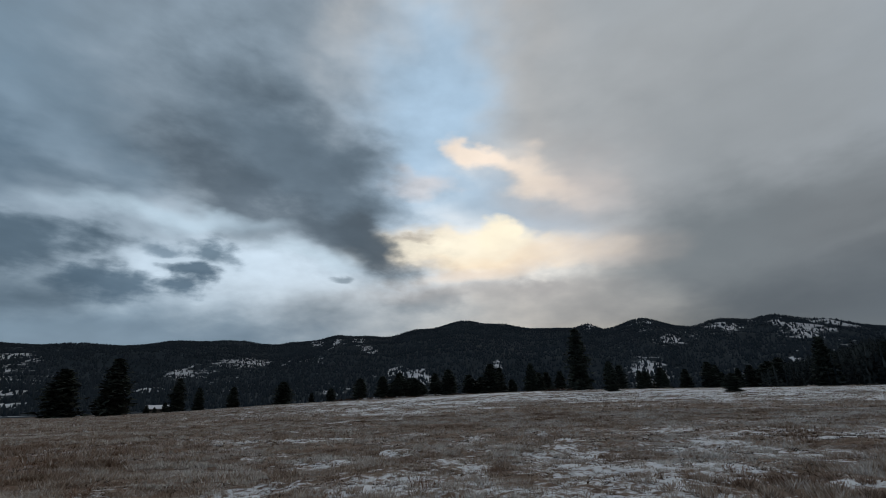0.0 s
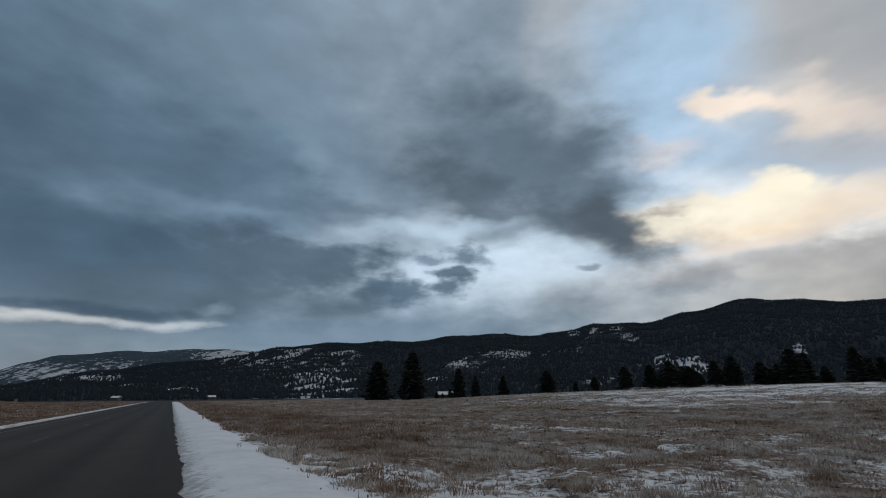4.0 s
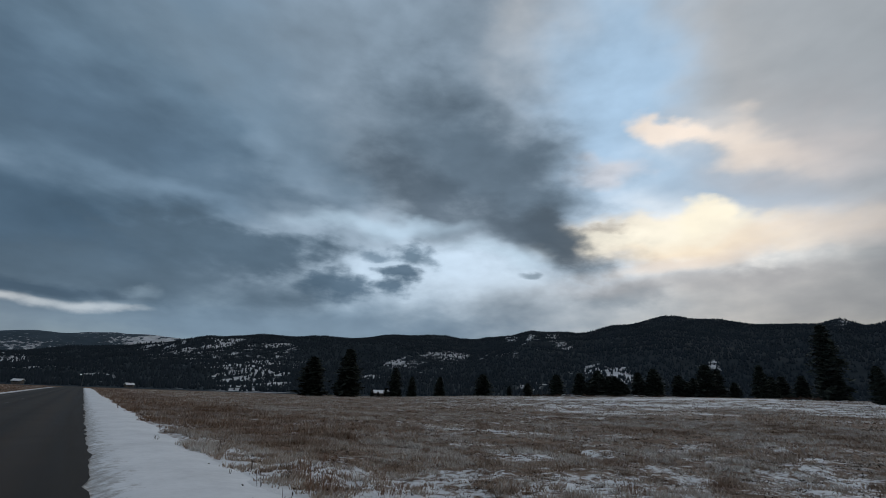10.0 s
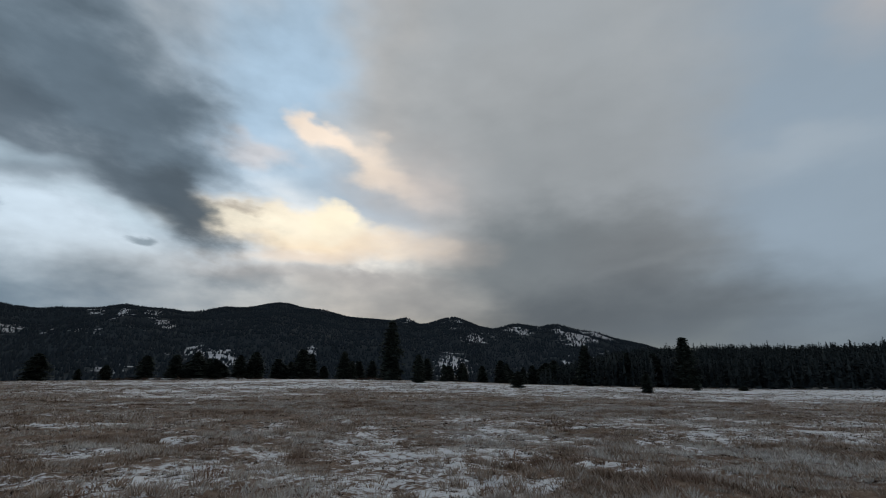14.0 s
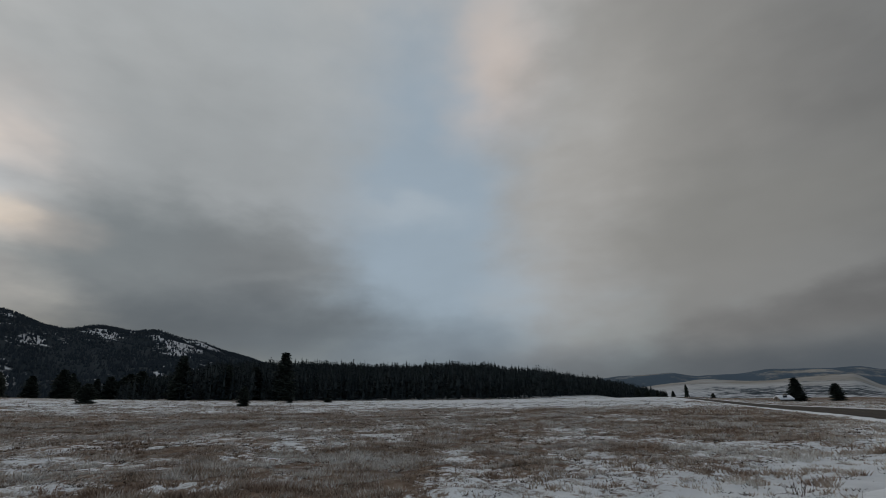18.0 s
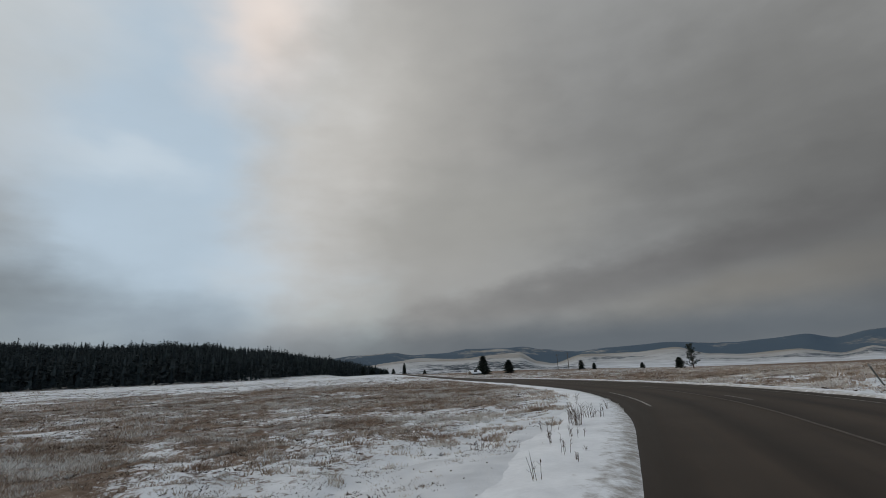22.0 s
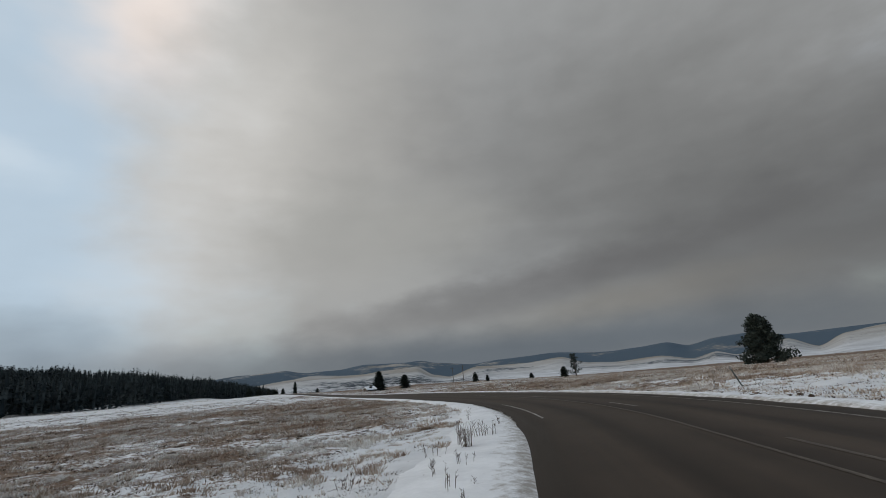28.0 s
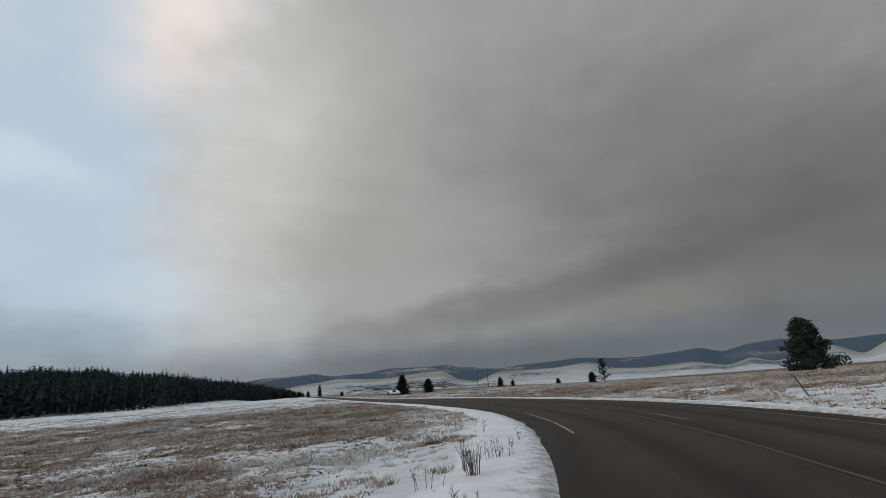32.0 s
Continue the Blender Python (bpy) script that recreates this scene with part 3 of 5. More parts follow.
def road_place(x, y):
    """Metres along the road and across it from the field-side edge (positive over the asphalt)."""
    x, y = np.asarray(x, dtype=float).ravel(), np.asarray(y, dtype=float).ravel()
    s, d = np.empty(len(x)), np.empty(len(x))
    rows = EDGE[::4]
    for k in range(0, len(x), 20000):
        px, py = x[k:k + 20000, None], y[k:k + 20000, None]
        i = np.argmin((px - rows[:, 1]) ** 2 + (py - rows[:, 2]) ** 2, axis=1)
        e = rows[i]
        dx, dy = x[k:k + 20000] - e[:, 1], y[k:k + 20000] - e[:, 2]
        s[k:k + 20000] = e[:, 0] + dx * np.cos(e[:, 3]) + dy * np.sin(e[:, 3])
        d[k:k + 20000] = dx * np.sin(e[:, 3]) - dy * np.cos(e[:, 3])
    return s, d


def swell(x, y):
    """The broad rise of the plain: a low crest some 230 m off, highest straight ahead."""
    r = np.hypot(x, y)
    az = np.degrees(np.arctan2(-x, y))
    el = -0.30 + 0.58 * smooth01(38, 14, az) * smooth01(-103, -90, az) + 0.70 * np.exp(-((az + 12) / 25) ** 2)
    el = el - 0.55 * smooth01(-112, -140, az) - 0.1 * smooth01(60, 90, az)
    fall = 11.0 * smooth01(150, 1000, r) * smooth01(-106, -126, az)
    return smooth01(15, 230, r) * (1.6 + 230 * np.tan(np.radians(el))) - fall


# the crest of the forested range: bearing to the left of +y and angle above the horizon from the road, in degrees
CREST = [(80, 0), (66, 2.6), (61, 3.6), (57.5, 4.1), (54.8, 4.5), (49.6, 5.5), (44.2, 6.4), (38.7, 6.5), (37.6, 6.7), (34.6, 6.6), (30, 7.2), (25.5, 7.05), (20.2, 6.7),
         (16, 7.5), (12.9, 8.2), (10.4, 8.1), (6.7, 7.75), (2.7, 8.7), (-2, 9.55), (-5.7, 8.9), (-10.5, 8.1), (-15.3, 8.0), (-16.9, 8.4), (-18.8, 7.6), (-23, 8.4),
         (-27.7, 7.2), (-30.6, 7.8), (-33.3, 7.4), (-35.3, 7.4), (-39, 6.5), (-42.8, 5.3), (-48, 4.0), (-60, 2.7), (-75, 1.2), (-88, 0)]


def along(rows, az):
    a = np.array(sorted(rows))
    i = np.clip(np.searchsorted(a[:, 0], az) - 1, 0, len(a) - 2)
    t = np.clip((az - a[i, 0]) / (a[i + 1, 0] - a[i, 0]), 0, 1)
    t = t * t * (3 - 2 * t) * 0.6 + t * 0.4
    out = a[i, 1] * (1 - t) + a[i + 1, 1] * t
    return np.where((az < a[0, 0]) | (az > a[-1, 0]), 0, out)


# open snowy hills beyond the bend and the blue range behind them, by bearing and angle above the horizon
SNOW_HILLS = [(-80, 0), (-85, 0.5), (-87.8, 1.2), (-94.5, 1.75), (-99.6, 1.6), (-103, 1.75), (-107.3, 1.85), (-109.3, 0.8), (-111.1, 0.5), (-114.4, 1.35), (-120.4, 1.3), (-124.3, 1.6), (-127.4, 0.7),
              (-130.4, 0.45), (-135, 0.7), (-138.1, 0.1), (-140.3, 0.6), (-142.2, 0.1), (-146.6, 1.1), (-148.9, 0.2), (-151.1, 1.2), (-154, 1.5), (-165, 1.4), (-180, 1.2)]
BACK_RANGE = [(84, -0.2), (80, 0), (77, 1.2), (74.4, 2.3), (72, 3.2), (69.8, 3.9), (64.5, 4.6), (58.6, 5.1), (53, 5.0), (45, 4.0), (30, 1.0), (-70, 0.5), (-84.9, 2.3), (-87.8, 2.6), (-92, 2.75), (-94.5, 2.3),
              (-98.3, 2.4), (-101, 2.7), (-103.6, 2.6), (-107.7, 2.6), (-109.7, 2.2), (-113.8, 1.7), (-117.2, 2.0), (-123.8, 2.1), (-130, 1.7), (-132.9, 1.8), (-135.8, 2.0), (-137.9, 1.5),
              (-140.6, 2.0), (-143, 2.1), (-146.7, 1.6), (-150.1, 1.6), (-165, 1.8), (-180, 1.8)]
# the wooded rise behind the meadow: the skyline of its tree tops
WOODS_TOP = [(-30, 1.0), (-36, 3.0), (-42, 4.3), (-47, 4.6), (-52, 4.7), (-57, 4.4), (-63, 4.3), (-67.8, 4.5), (-71, 4.35), (-74.6, 4.0), (-79.5, 3.25), (-83.7, 2.55), (-86.6, 2.0), (-89, 1.4), (-91.5, 0.7)]


def land(x, y):
    """Height of the open land and of the hills beyond it."""
    r = np.hypot(x, y)
    az = np.degrees(np.arctan2(-x, y))
    z = swell(x, y)
    folds = cloudy(x / 260, y / 260, 5) - 0.5
    spur = np.abs(cloudy(x / 420 + 40, y / 420, 4) - 0.5) * 2
    ahead = smooth01(85, 70, az) * smooth01(-80, -60, az)
    up = smooth01(520, 2300, r) ** 0.85
    z = z + 0.915 * 2300 * np.tan(np.radians(along(CREST, az))) * up * (1 - smooth01(2300, 3400, r) * 0.8)
    z = z + folds * 60 * np.sin(np.pi * np.clip((r - 560) / 1740, 0, 1)) * ahead
    z = z - spur * 40 * np.sin(np.pi * np.clip((r - 700) / 1600, 0, 1)) * ahead
    # the wooded rise
    rise = np.clip(430 * np.tan(np.radians(along(WOODS_TOP, az))) - 14.5, 0, None)
    z = z + rise * smooth01(215, 430, r) * (1 - 0.7 * smooth01(460, 760, r))
    # the snowy hills and the far range
    bend = smooth01(-79, -85, az)
    knobs = cloudy(x / 240 + 3, y / 240, 4) - 0.5
    z = z + (1.6 + 2600 * np.tan(np.radians(along(SNOW_HILLS, az))) * (1 + 0.35 * knobs) - z) * smooth01(1150, 2600, r) * (1 - smooth01(2650, 3200, r)) * bend
    peaks = cloudy(x / 330 + 7, y / 330, 5) - 0.5
    far = 1.6 + 4300 * np.tan(np.radians(along(BACK_RANGE, az))) * (1 + 0.12 * peaks)
    return z + (far - z) * smooth01(2950, 4300, r) * np.maximum(bend, smooth01(36, 50, az))


def snowiness(x, y):
    """How much old snow lies between the stems of the meadow, 0 to 1: bands across the plain, broken into patches."""
    r = np.hypot(x, y)
    az = np.degrees(np.arctan2(-x, y))
    wander = (cloudy(x / 22, y / 22, 3) - 0.5) * 14
    broad = cloudy(x / 17 + 5, y / 17, 3)
    patch = cloudy(x / 4.6 + 50, y / 4.6, 4)
    small = cloudy(x / 1.7 + 9, y / 1.7, 3)
    v = 0.37 - 0.12 * smooth01(12, -12, az) * smooth01(-100, -80, az) + 0.7 * (broad - 0.5) + 0.8 * (patch - 0.5) + 0.9 * (small - 0.5)
    v = v + 0.36 * smooth01(62, 100, r + wander * 2) * smooth01(22, 4, az) * (1 - 0.45 * smooth01(170, 215, r + wander))
    v = v + 0.10 * smooth01(28, 10, r) * smooth01(-30, -10, az) - 0.34 * smooth01(16, 40, az) * smooth01(10, 20, r) - 0.20 * smooth01(-28, -40, az) * smooth01(-75, -60, az) * smooth01(26, 14, r)
    v = v + 0.24 * smooth01(-66, -92, az) * smooth01(24, 10, r) - 0.25 * smooth01(-85, -100, az) * smooth01(20, 30, r)
    v = v + 0.24 * smooth01(-60, -75, az) * smooth01(16, 7, r) + 0.24 * smooth01(-76, -88, az) * smooth01(17, 9, r) + 0.10 * smooth01(40, 20, r) * smooth01(30, 10, az)
    v = v + 0.42 * smooth01(75, 110, r + wander * 2) * smooth01(-50, -66, az) * smooth01(-98, -90, az)
    v = v - 0.22 * smooth01(230, 420, r)
    v = v - 0.10 * smooth01(-112, -122, az) * smooth01(24, 36, r)
    return np.clip(v - 0.09 * smooth01(-60, -40, az) * smooth01(110, 70, r), 0, 1)


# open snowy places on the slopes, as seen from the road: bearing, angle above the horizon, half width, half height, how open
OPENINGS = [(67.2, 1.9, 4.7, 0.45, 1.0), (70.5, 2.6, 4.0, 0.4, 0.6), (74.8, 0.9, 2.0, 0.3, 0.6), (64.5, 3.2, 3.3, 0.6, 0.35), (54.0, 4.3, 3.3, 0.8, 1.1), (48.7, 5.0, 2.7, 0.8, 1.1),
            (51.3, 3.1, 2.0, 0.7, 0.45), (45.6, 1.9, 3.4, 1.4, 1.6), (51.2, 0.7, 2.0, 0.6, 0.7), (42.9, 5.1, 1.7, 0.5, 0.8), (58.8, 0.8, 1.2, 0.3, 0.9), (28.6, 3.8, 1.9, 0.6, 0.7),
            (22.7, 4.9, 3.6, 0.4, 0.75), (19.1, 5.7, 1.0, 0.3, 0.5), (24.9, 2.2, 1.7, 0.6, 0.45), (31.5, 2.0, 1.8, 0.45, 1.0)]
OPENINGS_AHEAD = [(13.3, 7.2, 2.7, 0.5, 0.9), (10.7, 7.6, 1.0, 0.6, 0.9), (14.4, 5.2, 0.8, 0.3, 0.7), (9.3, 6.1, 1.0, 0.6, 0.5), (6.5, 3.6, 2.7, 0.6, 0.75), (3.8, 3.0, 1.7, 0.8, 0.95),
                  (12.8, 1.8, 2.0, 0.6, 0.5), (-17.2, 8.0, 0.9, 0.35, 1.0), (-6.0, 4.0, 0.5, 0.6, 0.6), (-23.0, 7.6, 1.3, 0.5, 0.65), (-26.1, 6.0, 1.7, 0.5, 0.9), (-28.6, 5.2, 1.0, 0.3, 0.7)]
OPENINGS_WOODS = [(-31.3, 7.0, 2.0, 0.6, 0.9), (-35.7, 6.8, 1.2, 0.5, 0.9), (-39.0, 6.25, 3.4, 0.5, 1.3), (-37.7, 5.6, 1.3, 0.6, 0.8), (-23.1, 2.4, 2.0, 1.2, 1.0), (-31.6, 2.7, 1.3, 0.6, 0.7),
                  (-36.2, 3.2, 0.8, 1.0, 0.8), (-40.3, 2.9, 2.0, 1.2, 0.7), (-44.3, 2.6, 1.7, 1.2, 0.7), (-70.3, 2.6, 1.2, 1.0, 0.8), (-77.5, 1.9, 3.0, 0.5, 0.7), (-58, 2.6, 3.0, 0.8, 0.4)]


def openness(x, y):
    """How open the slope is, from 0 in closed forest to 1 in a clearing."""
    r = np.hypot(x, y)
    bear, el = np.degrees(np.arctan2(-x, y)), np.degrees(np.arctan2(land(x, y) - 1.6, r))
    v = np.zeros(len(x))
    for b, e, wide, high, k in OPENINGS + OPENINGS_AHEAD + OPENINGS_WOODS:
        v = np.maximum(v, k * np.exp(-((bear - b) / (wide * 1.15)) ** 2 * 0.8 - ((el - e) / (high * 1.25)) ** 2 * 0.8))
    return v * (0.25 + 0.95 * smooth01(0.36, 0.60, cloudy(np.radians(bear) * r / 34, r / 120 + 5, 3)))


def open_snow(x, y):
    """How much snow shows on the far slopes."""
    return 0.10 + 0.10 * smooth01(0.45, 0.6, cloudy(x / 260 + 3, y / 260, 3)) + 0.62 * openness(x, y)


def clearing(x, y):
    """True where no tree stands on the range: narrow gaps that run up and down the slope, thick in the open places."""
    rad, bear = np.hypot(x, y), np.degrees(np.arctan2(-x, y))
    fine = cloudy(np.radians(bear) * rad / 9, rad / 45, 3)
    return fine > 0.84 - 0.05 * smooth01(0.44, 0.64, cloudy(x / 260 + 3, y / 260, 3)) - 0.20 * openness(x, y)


def ground_height(x, y, s, d):
    """The meadow, with the road's bed cut in and the verge falling away on both sides."""
    z = land(x, y)
    rough = (cloudy(x / 0.7, y / 0.7, 3) - 0.5) * 0.20 + (cloudy(x / 2.6, y / 2.6, 3) - 0.5) * 0.30
    away = np.where(d < 0, -d, d - ROAD_WIDE)
    z = z + rough * smooth01(1.5, 5.0, away) * smooth01(340, 200, np.hypot(x, y))
    z = z - 0.16 * smooth01(2.0, 5.0, -d)
    z = z - 0.16 * smooth01(0.35, -0.3, away)
    bank_up = smooth01(1.4, 9.0, d - ROAD_WIDE)
    z = z + bank_up * (0.22 + 0.12 * smooth01(-10, 25, s)) * smooth01(140, 60, s)
    return z


def build_ground():
    fine = np.radians(np.arange(102, -166, -0.32))
    coarse = np.radians(np.arange(-166, -258, -2.0))
    az = np.concatenate([fine, coarse])
    r = [0.0]
    step = 0.30
    while r[-1] < 4900:
        r.append(r[-1] + step)
        step = max(0.30, min(r[-1] * 0.028, 42.0))
    r = np.array(r)
    rr, aa = np.meshgrid(r[1:], az, indexing="ij")
    x, y = (-np.sin(aa) * rr).ravel(), (np.cos(aa) * rr).ravel()
    s, d = np.zeros(len(x)), np.full(len(x), -500.0)
    near = np.hypot(x, y) < 345
    s[near], d[near] = road_place(x[near], y[near])
    z = ground_height(x, y, s, d)
    rad, bear = np.hypot(x, y), np.degrees(np.arctan2(-x, y))
    field = np.minimum(snowiness(x, y), 0.64 + 0.14 * smooth01(60, 110, rad)) + 0.5 * smooth01(-6.5, -3.0, d) * smooth01(60, 30, rad)
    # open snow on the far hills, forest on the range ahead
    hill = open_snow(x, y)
    lean = (cloudy(x / 420 + 1, y / 420, 4) - 0.5) * 0.9
    far_cover = (0.66 + 0.7 * lean + 0.22 * smooth01(2000, 2550, rad)) * (1 - smooth01(2750, 3000, rad)) + (0.24 + lean * 0.8) * smooth01(2750, 3000, rad)
    beyond = smooth01(-80, -86, bear)
    hill = hill * (1 - beyond) + far_cover * beyond + 0.12 * smooth01(52, 60, bear) * smooth01(2800, 3400, rad)
    plain = (rad < 420) | ((rad < 1250) & ((bear < -80) | (bear > 72)))
    cover = np.clip(np.where(plain, field, hill), 0, 1)
    n_az = len(az)
    v = np.concatenate([[[0, 0, -0.16]], np.stack([x, y, z], 1)])
    i, j = np.meshgrid(np.arange(len(r) - 2), np.arange(n_az), indexing="ij")
    jn = (j + 1) % n_az
    a, b = 1 + i * n_az + j, 1 + i * n_az + jn
    c, e = 1 + (i + 1) * n_az + jn, 1 + (i + 1) * n_az + j
    tris = np.concatenate([np.stack([a, c, b], -1).reshape(-1, 3), np.stack([a, e, c], -1).reshape(-1, 3),
                           np.stack([np.zeros(n_az, int), 1 + np.arange(n_az), 1 + (np.arange(n_az) + 1) % n_az], -1)])
    tris = tris[:, ::-1]
    me = fill("ground", v, tris, MEADOW)
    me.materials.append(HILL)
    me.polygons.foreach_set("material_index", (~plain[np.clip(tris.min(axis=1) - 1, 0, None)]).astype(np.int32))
    me.polygons.foreach_set("use_smooth", np.ones(len(tris), dtype=bool))
    col = me.color_attributes.new("cover", "FLOAT_COLOR", "POINT")
    rgba = np.ones((len(v), 4), dtype=np.float32)
    rgba[1:, 0] = cover
    # haze tint by distance; the last also marks the smoother, tanner hills beyond the bend
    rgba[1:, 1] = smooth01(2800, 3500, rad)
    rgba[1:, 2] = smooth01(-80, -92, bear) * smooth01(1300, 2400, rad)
    col.data.foreach_set("color", rgba.ravel())
    tagged(new("ground", me), "frozen meadow of brown straw and patchy old snow running out to forested hills", "ground", kind="structure")


build_ground()


def strip(s0, s1, across, lift, ds=0.5, sag=None):
    """A band that follows the road: rows along it, points at the given distances across, lifted by lift(s, d)."""
    at = np.arange(s0, s1, ds)
    rows = np.stack([at] + [np.interp(at, EDGE[:, 0], EDGE[:, k]) for k in (1, 2, 3)], 1)
    dd = np.array(across, dtype=float)
    ss, dv = np.repeat(rows[:, 0][:, None], len(dd), 1), np.repeat(dd[None], len(rows), 0)
    if sag is not None:
        dv = sag(ss, dv)
    h = rows[:, 3][:, None]
    x = rows[:, 1][:, None] + np.sin(h) * dv
    y = rows[:, 2][:, None] - np.cos(h) * dv
    z = land(x.ravel(), y.ravel()).reshape(x.shape) + lift(ss, dv, x, y)
    v = np.stack([x, y, z], -1).reshape(-1, 3)
    n = len(dd)
    i, j = np.meshgrid(np.arange(len(rows) - 1), np.arange(n - 1), indexing="ij")
    a = (i * n + j).ravel()
    f = np.stack([a, a + n, a + n + 1, a + 1], 1)
    uv = np.stack([ss.ravel(), np.abs(dv).ravel()], 1)
    return v.tolist(), f.tolist(), uv


def build_road():
    camber = lambda s, d, x, y: 0.02 + 0.05 * (1 - ((d - ROAD_WIDE / 2) / (ROAD_WIDE / 2)) ** 2)
    ragged = lambda s, d: d + np.where((d <= 0) | (d >= ROAD_WIDE), (cloudy(s / 0.9, d, 3) - 0.5) * 0.3, 0)
    v, f, uv = strip(-400, 316, [-0.05] + [k * 0.5 + 0.3 for k in range(17)] + [ROAD_WIDE], camber, 0.5, ragged)
    road = tagged(new("road", mesh_of("road", v, f, [ROAD], smooth=True, uv=uv)), "damp dark asphalt country road with sanded wheel tracks", "road", kind="structure")

    def line(name, s0, s1, d0, wide, mat, label):
        rise = lambda s, d, x, y: camber(s, d, x, y) + 0.006
        vv, ff, u = strip(s0, s1, [d0, d0 + wide / 2, d0 + wide], rise)
        ob = new(name, mesh_of(name, vv, ff, [mat], uv=u))
        ob.parent = road
        tagged(ob, label)

    line("edge_line", 20.3, 31, 0.92, 0.09, WHITE_FRESH, "clean white edge line in the bend")
    line("edge_line", -300, 200, 7.55, 0.11, WHITE_LINE, "worn white edge line")
    line("centre_line", 0, 200, 3.95, 0.09, YELLOW_LINE, "faded solid centre line")
    for k in range(-16, 12):
        line("centre_dash", k * 12.2 + 9.4, k * 12.2 + 12.9, 4.72, 0.11, WHITE_LINE if k > 0 else YELLOW_LINE, "faded centre dash")


build_road()


def build_verge(name, inner, wide, side, label):
    """A ploughed bank of snow beside the asphalt, lumpy on top, feathering out into the grass."""
    steps = [0.0, 0.02, 0.05, 0.09, 0.14, 0.2, 0.3, 0.4, 0.5, 0.62, 0.75, 0.88, 1.0]

    start = lambda s: inner + (0.30 * smooth01(0, 5, s) * (1 - smooth01(13, 22, s)) if side < 0 else 0)

    def reach(s, d):
        w = wide(s) * (0.86 + 0.45 * (cloudy(s / 2.3, s * 0 + side * 11, 4) - 0.35))
        rag = (cloudy(s / 1.1, d * 3 + side, 2) - 0.5) * 0.25
        return start(s) + side * (d * w + np.where(d > 0.7, rag, 0) + np.where(d < 0.01, rag * 0.3 + (cloudy(s / 2.9, s * 0 + 4, 3) - 0.5) * 0.25, 0))

    def lift(s, d, x, y):
        q = np.clip(np.abs(d - start(s)) / np.maximum(wide(s), 0.3), 0, 1.2)
        lump = (cloudy(x / 0.47 + 0.37 * y, y / 0.61 - 0.29 * x, 2) - 0.5) * 0.035 + (cloudy(x / 1.7, y / 1.7, 3) - 0.5) * 0.08
        hump = 0.075 * smooth01(0, 0.22, q) * smooth01(1.08, 0.35, q)
        return 0.03 * (side < 0) * smooth01(0.02, 0.0, q) - 0.03 - 0.12 * smooth01(0.85, 1.15, q) + hump + 0.045 * smooth01(0, 0.1, q) + lump * smooth01(0.03, 0.25, q) - 0.13 * smooth01(0.5, 1.1, q) * (side < 0) + 0.02 * (side > 0)

    v, f, uv = strip(-240, 190, steps, lift, 0.16, reach)
    uv[:, 1] = np.abs(uv[:, 1] - abs(inner))
    if side > 0:
        f = [q[::-1] for q in f]
    tagged(new(name, mesh_of(name, v, f, [SNOW], smooth=True, uv=uv)), label, "snow verge", kind="structure")


build_verge("snow_verge_field", 0.02, lambda s: 3.3 - 1.3 * smooth01(12, 40, s), -1, "ploughed white snow along the field side of the asphalt")
build_verge("snow_verge_bank", ROAD_WIDE, lambda s: 1.0 + 0.5 * smooth01(-5, 20, s), 1, "narrow ragged snow bank on the far side of the asphalt")


# ---------------------------------------------------------------- grass
def blades(px, py, pz, tall, wide, count, lean, rng):
    """Tufts of thin triangular blades at the given feet; returns verts and faces."""
    n = len(px)
    ang = rng.rand(n, count) * 2 * np.pi
    off = rng.rand(n, count) * wide
    bx, by = px[:, None] + np.cos(ang) * off, py[:, None] + np.sin(ang) * off
    h = tall[:, None] * (0.5 + 0.7 * rng.rand(n, count))
    out = ang + rng.randn(n, count) * 0.6
    bend = h * lean * (0.3 + rng.rand(n, count))
    tx, ty = bx + np.cos(out) * bend, by + np.sin(out) * bend
    w = (0.0045 + 0.0013 * np.hypot(px, py)[:, None] ** 0.88) * (0.6 + 0.8 * rng.rand(n, count))
    turn = rng.rand(n, count) * np.pi
    wx, wy = np.cos(turn) * w, np.sin(turn) * w
    z0 = np.repeat(pz[:, None], count, 1) - 0.03
    a = np.stack([bx - wx, by - wy, z0], -1)
    b = np.stack([bx + wx, by + wy, z0], -1)
    c = np.stack([tx, ty, z0 + h], -1)
    v = np.stack([a, b, c], 2).reshape(-1, 3)
    return v, np.arange(len(v)).reshape(-1, 3)


def scatter(r0, r1, az0, az1, number, rng):
    u, w = rng.rand(number), rng.rand(number)
    r = np.sqrt(r0 ** 2 + u * (r1 ** 2 - r0 ** 2))
    a = np.radians(az0 + w * (az1 - az0))
    return -np.sin(a) * r, np.cos(a) * r


